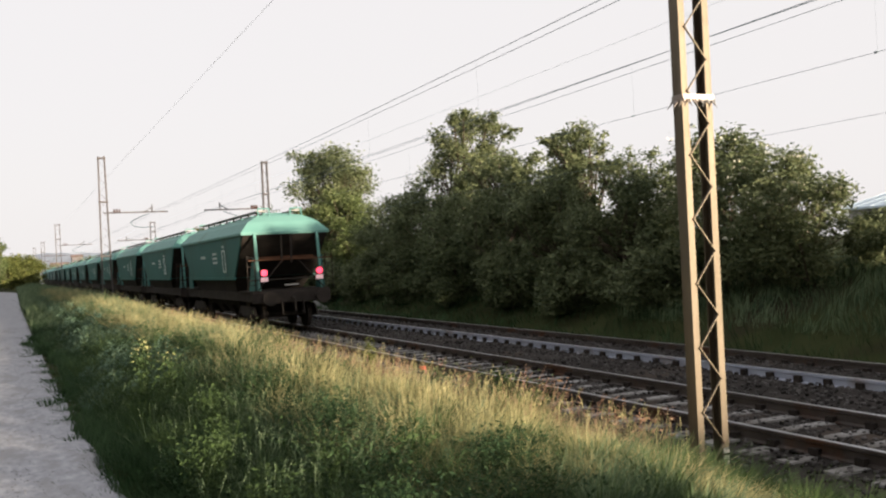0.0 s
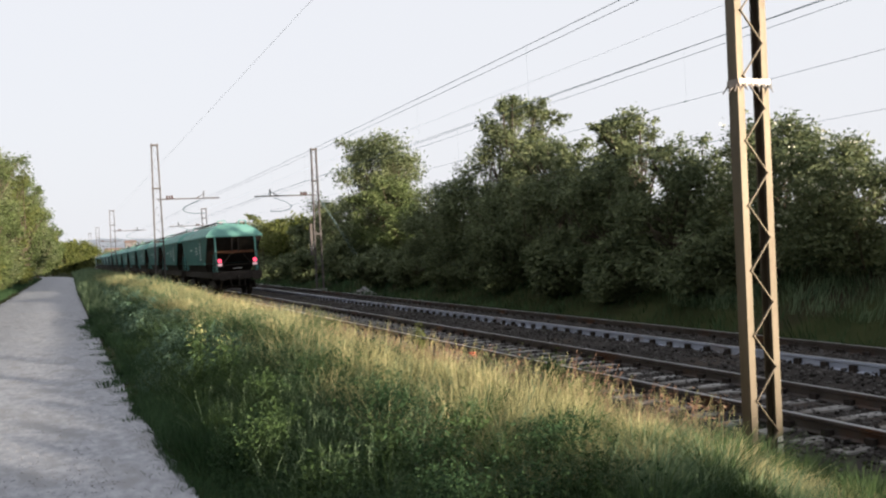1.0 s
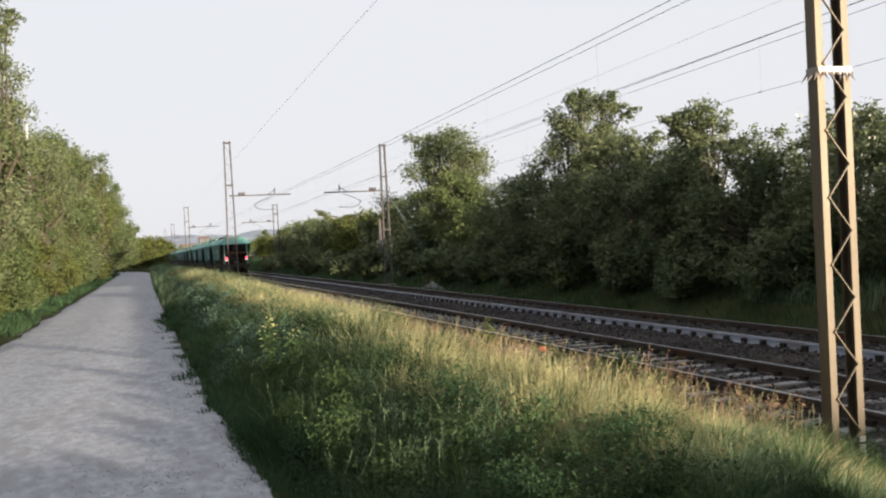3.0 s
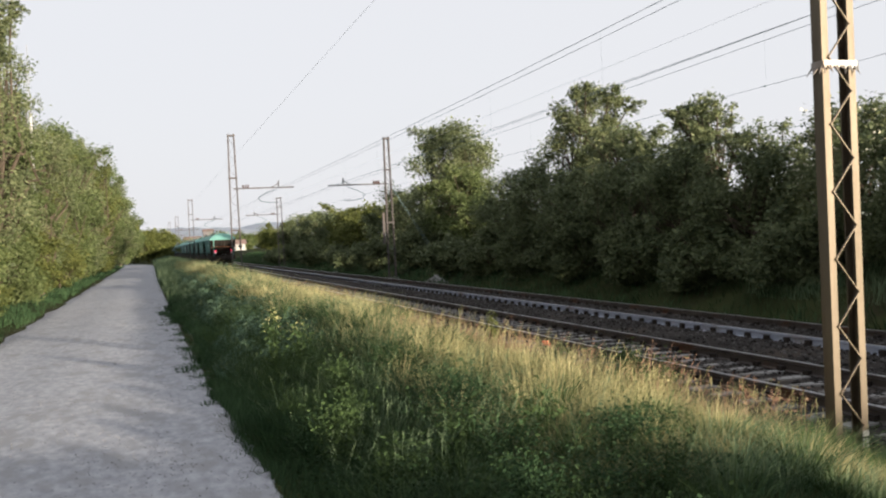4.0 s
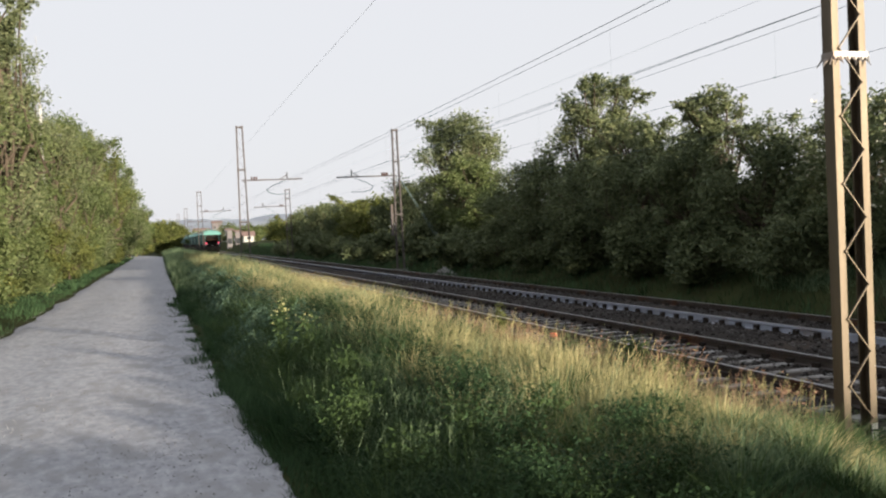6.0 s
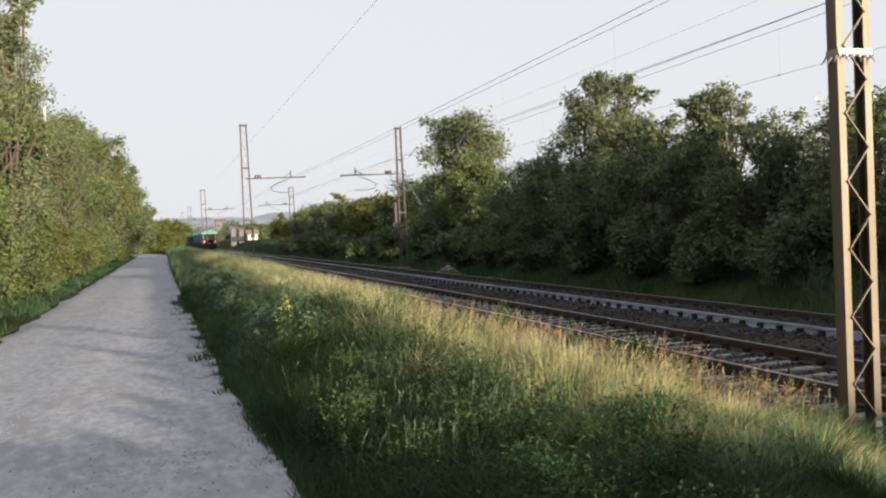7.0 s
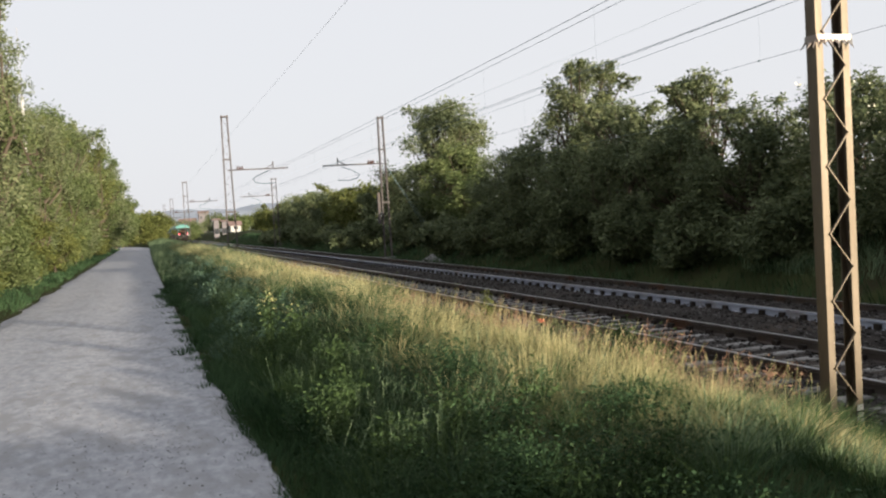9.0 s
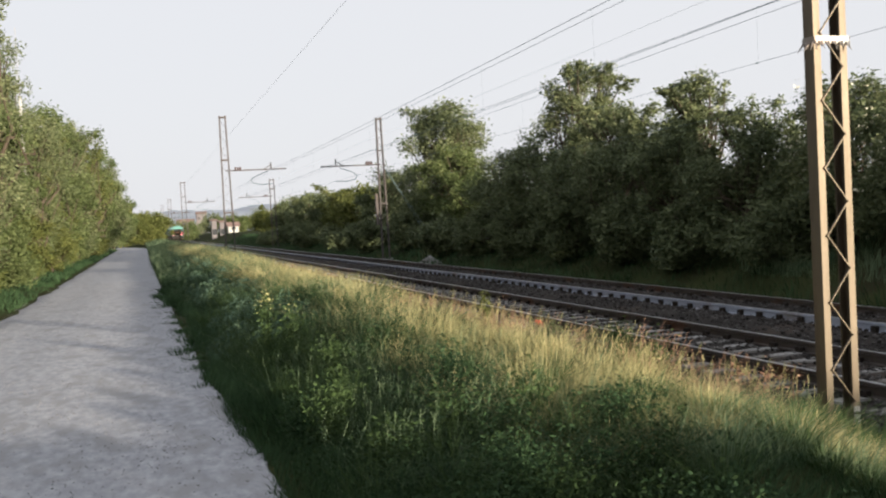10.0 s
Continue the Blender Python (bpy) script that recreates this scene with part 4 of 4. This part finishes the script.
def strip(name, label, mat, count, x_range, y_range, height, width, seed, lean=0.35, power=2.0, tuft=0.5, tussocks=0, shape=None):
    rng = np.random.default_rng(seed)

    def place(rng, n):
        u = rng.random(n)
        y = y_range[0] + (y_range[1] - y_range[0]) * u ** power
        v = rng.random(n)
        x = x_range[0] + (x_range[1] - x_range[0]) * v
        x = x + (edge_mean(y) - 0.72 + 0.04 * np.sin(y * 2.1) + 0.04 * np.sin(y * 0.7 + 2)) * np.clip(2.2 - x, 0, 1)
        fan, vigour = None, 1.0
        if tussocks:  # gather blades round tussock centres, from which they fan out
            k = rng.integers(0, tussocks, n)
            size = 1 + np.clip((y[:tussocks][k] - 12) / 25, 0, 1.5)
            off = rng.normal(0, 0.065, (n, 2)) * size[:, None]
            vigour = rng.uniform(0.35, 1.3, tussocks)[k]
            x, y = x[:tussocks][k] + off[:, 0], y[:tussocks][k] + off[:, 1]
            fan = np.arctan2(off[:, 1], off[:, 0])
        h = (1 - tuft) * vigour + tuft * vigour * tuft_field(x, y, 1.0, seed) + 0.25 * tuft * tuft_field(x, y, 3.1, seed + 2)
        if shape:
            h = h * np.interp(x, *shape)
        grow = (1 + np.clip((y - 25) / 100, 0, 0.25)) * np.interp(y, [3.5, 6.0, 9.0, 17.0, 30.0], [0.75, 0.85, 1.0, 1.25, 1.35])
        z = ground_z(x, y) - 0.03
        keep = rng.random(n) < 0.25 + 1.1 * (tuft_field(x, y, 1.7, seed + 9) * 0.6 + tuft_field(x, y, 4.3, seed + 4) * 0.5) if tuft > 0.5 else np.ones(n, bool)
        wide = 1 + np.clip((y - 10) / 14, 0, 2.2)  # farther blades stand for several
        return np.stack([x, y, z], 1)[keep], (h * grow)[keep], wide[keep], None if fan is None else fan[keep]
    v, f = blades(count, place, height, width, rng, lean)
    return tagged(mesh_ob(name, v, f, mat), label, "grass", kind="stuff")


def seed_heads(name, label, mat, count, x_range, y_range, height, seed):
    """Thin bent stalks, each with a loose feather of spikelets at its end."""
    rng = np.random.default_rng(seed)
    y = y_range[0] + (y_range[1] - y_range[0]) * rng.random(count) ** 1.9
    x = x_range[0] + (x_range[1] - x_range[0]) * rng.random(count)
    keep = rng.random(count) < 0.3 + 0.9 * tuft_field(x, y, 1.9, seed)
    x, y = x[keep], y[keep]
    n = len(x)
    h = rng.uniform(*height, n)
    g = rng.normal(0.6, 1.0, n)
    lean = rng.uniform(0.1, 0.55, n) * h
    root = np.stack([x, y, ground_z(x, y) - 0.02], 1)
    d = np.stack([np.cos(g), np.sin(g), np.zeros(n)], 1)
    wide = (1 + np.clip((y - 10) / 14, 0, 2))[:, None]
    side = np.stack([-np.sin(g + 0.6), np.cos(g + 0.6), np.zeros(n)], 1) * 0.0011 * wide
    mid = root + d * lean[:, None] * 0.35 + np.array([0, 0, 0.62]) * h[:, None]
    tip = root + d * lean[:, None] + np.array([0, 0, 1.0]) * h[:, None]
    v = [np.stack([root - side, root + side, mid + side, mid - side], 1), np.stack([mid - side, mid + side, tip + side, tip - side], 1)]
    for k in range(9):
        u = 0.45 + 0.55 * (k + rng.random((n, 1))) / 9
        c = mid + (tip - mid) * u
        out = rng.normal(0, 1, (n, 3)) * np.array([1, 1, 0.5])
        out = out / np.linalg.norm(out, axis=1)[:, None] * 0.016 * (1.25 - u) * wide + (tip - mid) * 0.10
        w = np.cross(out, rng.normal(size=(n, 3)))
        w = w / np.linalg.norm(w, axis=1)[:, None] * 0.0026 * wide
        v.append(np.stack([c, c + out * 0.5 + w, c + out, c + out * 0.5 - w], 1))
    v = np.concatenate(v, 0).reshape(-1, 3)
    return tagged(mesh_ob(name, v, np.arange(len(v)).reshape(-1, 4), mat), label, "grass", kind="stuff")


def leafy_weed(name, label, x, y, height, seed, mat, flower=None, spread=0.22, leaves=260, size=(0.016, 0.04), stems=5, flowers=60):
    rng = np.random.default_rng(seed)
    ob = empty(name, pose(x, y, float(ground_z(x, y)) - 0.03))
    tagged(ob, label, "weed", "weeds in the verge")
    chains, tips = [], []
    for i in range(stems):
        g = rng.uniform(0, 6.28)
        r = rng.uniform(0.1, 1) * spread
        h = height * rng.uniform(0.7, 1.0)
        tips.append((math.cos(g) * r, math.sin(g) * r, h))
        chains.append([((0.15 * tips[-1][0], 0.15 * tips[-1][1], 0), 0.007), ((0.5 * tips[-1][0], 0.5 * tips[-1][1], h * 0.5), 0.005), (tips[-1], 0.003)])
    v, f = limb_mesh(chains, 4)
    mesh_ob("stem_tuft", v, f, mat, ob)["kind"] = "stuff"
    tips = np.array(tips)
    k = rng.integers(0, stems, leaves)
    u = rng.random(leaves)[:, None] ** 0.8
    p = tips[k] * u * np.array([1, 1, 1]) + rng.normal(0, 0.05 + 0.1 * spread, (leaves, 3))
    p[:, 2] = np.maximum(p[:, 2], 0.02)
    v, f = leaf_mesh(p, size, rng, 3.4)
    mesh_ob("foliage", v, f, mat, ob)
    if flower:
        k = rng.integers(0, stems, flowers)
        p = tips[k] + rng.normal(0, 0.035, (flowers, 3)) * np.array([1, 1, 1.6])
        v, f = leaf_mesh(p, (0.01, 0.022), rng, 1.2)
        mesh_ob("flower_head", v, f, flower, ob)["kind"] = "stuff"
    return ob


def herbs():
    """Low broad leaves that fill the shaded foot of the verge."""
    for name, label, mat, count, xr, yr, top, size, seed in (("herb_layer", "low herbs at the verge foot, shade painted into their green", HERB_SHADE, 46000, (0.85, 2.5), (3.0, 40), 0.36, (0.009, 0.02), 401),
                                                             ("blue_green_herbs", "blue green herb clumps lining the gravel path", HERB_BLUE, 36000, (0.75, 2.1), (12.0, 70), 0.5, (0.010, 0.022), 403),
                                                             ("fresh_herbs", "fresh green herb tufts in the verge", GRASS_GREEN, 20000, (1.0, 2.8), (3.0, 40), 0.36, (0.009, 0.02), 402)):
        rng = np.random.default_rng(seed)
        y = yr[0] + (yr[1] - yr[0]) * rng.random(count) ** 2.1
        x = xr[0] + (xr[1] - xr[0]) * rng.random(count)
        t = tuft_field(x, y, 2.2, seed) * 0.7 + tuft_field(x, y, 6.0, seed + 5) * 0.4
        keep = rng.random(count) < 0.25 + t
        x, y, t = x[keep], y[keep], t[keep]
        edge = np.clip((x - 0.7) / 0.7, 0.15, 1)
        z = ground_z(x, y) + top * t * edge * rng.random(len(x)) ** 0.5
        grow = 1 + np.clip((y - 10) / 14, 0, 2)
        v, f = leaf_mesh(np.stack([x, y, z], 1), size, rng, 1.9)
        c = v.reshape(-1, 4, 3)
        m = c.mean(1, keepdims=True)
        c = m + (c - m) * grow[:, None, None]
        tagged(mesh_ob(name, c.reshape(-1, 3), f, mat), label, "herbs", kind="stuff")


def verge():
    crest = ([0.6, 1.0, 1.6, 2.6, 3.8, 4.6, 5.4, 5.9], [0.35, 0.75, 0.9, 1.0, 0.9, 0.62, 0.38, 0.25])
    strip("verge_grass", "thick green grass between path and rails", GRASS_GREEN, 130000, (0.78, 5.4), (3.0, 60), (0.12, 0.34), (0.0018, 0.005), 1, 1.6, 2.2, 0.6, shape=crest)
    strip("seeding_grass", "dry straw coloured seeding grass along the verge crest", GRASS_STRAW, 115000, (2.1, 5.3), (4.6, 75), (0.16, 0.42), (0.0013, 0.0032), 2, 1.5, 2.0, 0.5, tussocks=2600, shape=crest)
    strip("grey_grass", "grey green tall grass beside the path", GRASS_GREY, 110000, (0.95, 5.0), (4.2, 100), (0.14, 0.38), (0.0016, 0.0042), 3, 1.6, 1.7, 0.5, tussocks=2600, shape=crest)
    strip("red_grass", "reddish seed heads near the ballast", GRASS_PINK, 12000, (4.0, 5.3), (6.5, 45), (0.2, 0.46), (0.0014, 0.0034), 4, 0.5, 1.6, 0.7)
    strip("path_edge_grass", "short tufts creeping onto the gravel", GRASS_GREEN, 50000, (0.74, 1.7), (3.0, 50), (0.07, 0.24), (0.002, 0.0045), 5, 1.0, 2.3, 0.5)
    strip("creeping_tufts", "low weedy tufts rooted at the gravel edge", GRASS_GREEN, 14000, (0.42, 0.95), (3.4, 30), (0.04, 0.13), (0.003, 0.007), 15, 1.2, 1.5, 0.4, tussocks=240)
    seed_heads("seed_heads", "pale feathery seed heads over the verge crest", GRASS_STRAW, 2600, (2.4, 5.1), (6.2, 45), (0.28, 0.5), 31)
    seed_heads("red_seed_heads", "reddish feathery seed heads beside the ballast", GRASS_PINK, 900, (3.9, 5.3), (7.0, 40), (0.3, 0.55), 32)
    seed_heads("green_seed_heads", "green nodding seed heads on the shaded flank", GRASS_GREY, 900, (1.0, 2.8), (5.5, 35), (0.25, 0.45), 33)
    strip("far_verge_grass", "grass far along the verge", GRASS_GREY, 26000, (0.7, 4.8), (32, 175), (0.22, 0.5), (0.002, 0.004), 6, 0.9, 1.3, 0.6)
    strip("left_verge_grass", "short green grass at the hedge foot", GRASS_GREEN, 20000, (-4.7, -2.95), (12, 130), (0.05, 0.2), (0.002, 0.005), 7, 1.0, 1.6, 0.7)
    strip("bank_grass", "green grass at the foot of the shaded bank", GRASS_GREEN, 34000, (14.0, 19.5), (6, 190), (0.14, 0.36), (0.003, 0.006), 8, 1.0, 1.5, 0.6)
    strip("bank_top_grass", "tall grass on the bank", GRASS_GREY, 12000, (16.5, 21), (8, 24), (0.2, 0.5), (0.003, 0.006), 9, 1.0, 1.0, 0.6)
    strip("edge_tufts", "dense tufts along the gravel edge, shade in their green", GRASS_GREEN, 26000, (0.55, 1.5), (3.0, 11), (0.06, 0.22), (0.0025, 0.005), 15, 1.0, 1.3, 0.4)
    strip("near_grass", "green grass of the verge", GRASS_GREEN, 9000, (0.9, 5.2), (-8, 3.2), (0.2, 0.5), (0.005, 0.009), 16, 0.8, 1.0, 0.4)
    strip("near_left_grass", "green grass at the hedge foot", GRASS_GREEN, 5000, (-5.2, -3.1), (-8, 12), (0.1, 0.35), (0.005, 0.009), 17, 0.8, 1.0, 0.4)
    strip("arching_grass", "fresh green arching grass tufts near the mast foot", LEAF_FRESH, 9000, (2.3, 5.7), (3.7, 7.0), (0.22, 0.46), (0.0018, 0.0042), 18, 1.6, 1.0, 0.3, tussocks=70)
    strip("arching_flank_grass", "fresh green arching grass tufts on the shaded flank", LEAF_FRESH, 12000, (1.0, 2.6), (4.2, 20), (0.18, 0.42), (0.0018, 0.004), 19, 1.6, 1.5, 0.3, tussocks=110)
    strip("golden_tufts", "golden dry grass tufts on the sunlit near crest", GRASS_STRAW, 18000, (2.7, 4.9), (4.9, 10.0), (0.2, 0.42), (0.0014, 0.0032), 20, 1.2, 1.0, 0.3, tussocks=280, shape=crest)
    strip("pink_tufts", "pinkish seeding grass tufts beside the rails", GRASS_PINK, 7000, (3.6, 4.9), (8.0, 17.0), (0.2, 0.44), (0.0013, 0.003), 21, 0.9, 1.0, 0.3, tussocks=90, shape=crest)
    herbs()
    leafy_weed("flowering_weed", "tall weed with pale yellow flowers", 1.32, 11.1, 0.84, 201, LEAF_FRESH, YELLOW, 0.1, 420, (0.01, 0.024), flowers=90)
    leafy_weed("flowering_weed", "tall weed with pale yellow flowers", 1.62, 10.9, 0.64, 202, LEAF_FRESH, YELLOW, 0.16, 420, (0.01, 0.024), flowers=50)
    leafy_weed("mullein_weed", "upright green spike weed", 4.5, 12.4, 0.62, 203, LEAF_LIGHT, None, 0.04, 700, (0.01, 0.022), stems=2)
    for i, (x, y, h, s) in enumerate(((4.3, 8.7, 0.52, 0.42), (4.55, 8.0, 0.5, 0.32), (4.05, 9.3, 0.5, 0.4), (4.4, 8.3, 0.62, 0.12), (3.4, 14.5, 0.4, 0.5), (3.9, 15.2, 0.4, 0.45))):
        leafy_weed("leafy_weed", "leafy green weed among dry grass", x, y, h, 210 + i, LEAF_FRESH if i % 2 else LEAF_MID, None, s * 0.75, 2600, (0.007, 0.016), 16)
    for i, (x, y, h, sp) in enumerate(((1.2, 6.6, 0.5, 0.14), (1.42, 7.2, 0.55, 0.16), (1.9, 5.9, 0.36, 0.2), (2.35, 5.8, 0.38, 0.2), (1.45, 5.7, 0.3, 0.2), (1.65, 8.6, 0.45, 0.18))):
        leafy_weed("leafy_weed", "fresh green leafy weed with upright stems", x, y, h, 330 + i, LEAF_FRESH, None, sp, 900, (0.008, 0.018), 9)
    rng = random.Random(8)
    for i in range(26):
        y = 4.2 + 14 * rng.random() ** 1.6
        x = rng.uniform(0.9, 2.6) + (0.5 if y < 6 else 0)
        leafy_weed("leafy_weed", "low broad-leaved green weed beside the path", x, y, rng.uniform(0.2, 0.42), 230 + i, GRASS_GREEN if i % 2 else HERB_SHADE, None, rng.uniform(0.18, 0.35), 1300, (0.006, 0.014), 12)
    for i, (x, y) in enumerate(((5.35, 7.3), (5.2, 7.55), (5.1, 8.7), (5.3, 6.9), (5.0, 10.4), (5.2, 13.2), (5.1, 17.0), (5.2, 20.5))):
        leafy_weed("dock_stalk", "dry reddish dock stalk with seeds", x, y, 0.55, 270 + i, GRASS_PINK, GRASS_PINK, 0.04, 60, (0.012, 0.03), 2, 50)
    for i, (x, y, z) in enumerate(((4.5, 10.6, 0.55), (4.55, 10.75, 0.57), (4.75, 9.5, 0.5), (4.9, 22.0, 0.6))):
        ob = empty("poppy", pose(x, y, float(ground_z(x, y))))
        tagged(ob, "red poppy in dry grass", "flower", "poppies")
        v, f = limb_mesh([[((0, 0, 0), 0.004), ((0.02, 0.01, z * 0.6 - 0.1), 0.003), ((0.03, 0, z - 0.2), 0.003)]], 4)
        mesh_ob("stem", v, f, GRASS_GREEN, ob)
        bm = bmesh.new()
        for k in range(5):
            a = 2 * math.pi * k / 5
            bmesh.ops.create_uvsphere(bm, u_segments=6, v_segments=4, radius=0.026, matrix=Matrix.Translation((0.03 + 0.02 * math.cos(a), 0.03 * math.sin(a), z - 0.19)) @ Matrix.Rotation(a, 4, "Z") @ Matrix.Diagonal((1, 1, 0.5, 1)))
        part("petals", bm, POPPY, ob, "red petals")


def rubble():
    def place(rng, n):
        a, r = rng.uniform(0, 6.28, n), rng.random(n) ** 0.7
        return np.stack([15.2 + 0.55 * r * np.cos(a), 50.5 + 1.3 * r * np.sin(a), -0.45 + 0.42 * (1 - r) + 0.02], 1)
    tagged(stones("rubble_heap", 160, place, (0.08, 0.17), CONCRETE, 77), "grey rubble heap at the foot of the bank", "rubble", kind="stuff")


rubble()
right_bank()
left_hedge()
verge()


# ---- hedge pole, buildings, distance ----
def hedge_pole():
    ob = empty("utility_pole", pose(-4.3, 42.0, 0.4))
    tagged(ob, "pale concrete pole leaning among hedgerow leaves", "utility pole")
    bm = tube(bmesh.new(), (0, 0, -0.3), (0.0, 0, 7.6), 0.085, 0.06, 12)
    part("pole", bm, POLE_GREY, ob)
    bm = tube(bmesh.new(), (0, 0, 7.6), (0, 0, 10.4), 0.014, 0.01, 6)
    part("rod", bm, GALV, ob)


def house(x, y, w, d, h, roof_h, mat, roof_mat, label, rows=2, cols=3, z0=0.3):
    ob = empty("house", pose(x, y, z0))
    tagged(ob, label, "building", "far buildings")
    bm = bmesh.new()
    box(bm, -w / 2, w / 2, -d / 2, d / 2, -0.5, h)
    part("wall", bm, mat, ob)
    bm = bmesh.new()
    e = 0.4
    solid(bm, [[(-w / 2 - e, -d / 2 - e, h), (w / 2 + e, -d / 2 - e, h), (w / 2 + e, d / 2 + e, h), (-w / 2 - e, d / 2 + e, h)], [(-w / 2 - e, -0.1, h + roof_h), (w / 2 + e, -0.1, h + roof_h), (w / 2 + e, 0.1, h + roof_h), (-w / 2 - e, 0.1, h + roof_h)]])
    part("roof", bm, roof_mat, ob)
    for r in range(rows):
        for c in range(cols):
            bm = bmesh.new()
            wx = -w / 2 + (c + 0.5) * w / cols
            wz = 1.0 + r * (h / rows)
            box(bm, wx - 0.5, wx + 0.5, -d / 2 - 0.03, -d / 2 + 0.05, wz, min(wz + 1.3, h - 0.2))
            part("window", bm, GLASS_DARK, ob)
    return ob


def warehouse():
    ob = empty("warehouse", pose(60, 54.5, 1.5))
    tagged(ob, "low warehouse with pale blue sheet roof", "building")
    part("wall", box(bmesh.new(), 0, 24, -60, 0, -0.5, 2.6), HOUSE_WHITE, ob)
    bm = bmesh.new()
    solid(bm, [[(-0.6, -60.5, 2.5), (24.6, -60.5, 2.5), (24.6, 0.5, 2.5), (-0.6, 0.5, 2.5)], [(-0.6, -60.5, 2.66), (24.6, -60.5, 2.66), (24.6, 0.5, 2.66), (-0.6, 0.5, 2.66)], [(11.8, -60.5, 5.4), (12.2, -60.5, 5.4), (12.2, 0.5, 5.4), (11.8, 0.5, 5.4)]])
    roof = part("roof", bm, SHEET, ob)
    for i in range(44):
        y = -60 + i * 1.4
        part("roof_seam", bar(bmesh.new(), (-0.6, y, 2.68), (11.8, y, 5.43), 0.05, 0.05), SHEET, roof)
    for i in range(8):
        part("window", box(bmesh.new(), -0.06, 0.1, -4.5 - i * 6, -1.5 - i * 6, 0.6, 2.2), GLASS_DARK, ob)


def distance():
    house(22.9, 252, 2.6, 5, 1.9, 1.2, HOUSE_WHITE, TILE, "white far house with clay roof beyond the bushes", 1, 1, z0=1.2)
    house(17.3, 240, 1.2, 2.4, 4.4, 0.4, HOUSE_HAZE, TILE, "narrow pinkish lineside tower", 1, 1)
    house(19.5, 243, 1.2, 2.4, 4.0, 0.4, HOUSE_HAZE, TILE, "narrow pale lineside cabin", 1, 1)
    house(19, 430, 7, 8, 6.4, 1.5, HOUSE_HAZE, TILE, "pinkish far house above the trees", 2, 3)
    house(36, 600, 6, 8, 13.0, 1.4, HOUSE_HAZE, TILE, "white far block on the rise", 3, 2)
    for i, (x0, y0, w, h, d) in enumerate(((40, 760, 300, 14, 120), (60, 1500, 420, 36, 200), (-160, 1700, 500, 26, 220), (330, 1900, 700, 52, 260), (-520, 2100, 700, 60, 300))):
        n = 40
        verts, faces = [], []
        for j in range(n + 1):
            u = j / n
            hh = h * math.sin(math.pi * u) ** 0.7 * (1 + 0.18 * noise.noise((u * 7, i * 3.3, 0)) + 0.06 * noise.noise((u * 31, i, 5)))
            x = x0 + (u - 0.5) * w
            verts += [(x, y0 - d, 0), (x, y0, max(0.5, hh)), (x, y0 + d, 0)]
        for j in range(n):
            b = 3 * j
            faces += [(b, b + 3, b + 4, b + 1), (b + 1, b + 4, b + 5, b + 2)]
        tagged(mesh_ob("backdrop", verts, faces, HILL, smooth=True), "wooded hill on the horizon, blue haze in its colour", "hill", kind="structure")
    for i, (x, y, h, r, m) in enumerate(((12.5, 300, 5.0, 5, LEAF_WARM), (4, 330, 5.2, 6, LEAF_MID), (28, 300, 5.5, 5, LEAF_WARM), (17, 390, 6.5, 7, LEAF_MID), (38, 320, 6, 6, LEAF_LIGHT), (-6, 380, 7, 8, LEAF_MID), (46, 380, 8, 8, LEAF_MID), (30, 420, 8, 8, LEAF_DARK), (5, 450, 8, 9, LEAF_MID), (-20, 300, 8, 8, LEAF_MID), (60, 470, 9, 10, LEAF_MID))):
        tree("bush", "far tree clump along the line", x, y, h, r, 2600, (0.5, 0.9), m, 300 + i, start=0.0, group="far trees")


hedge_pole()
warehouse()
distance()


def motions():
    """The train runs away along the near track at an even speed."""
    times = [0.0, 0.1, 0.5, 1.0, 1.5, 2.0, 2.5, 3.0, 3.5, 4.0, 4.5, 5.0, 5.5, 6.0, 6.5, 7.0, 7.5, 8.0, 8.5, 9.0, 9.5, 9.9, 10.0]
    for i, wagon in enumerate([WAGON] + WAGONS):
        walk(wagon, [(t, pose(RAIL_A, TRAIN_Y + PITCH * i + SPEED * t, 0)) for t in times])


motions()
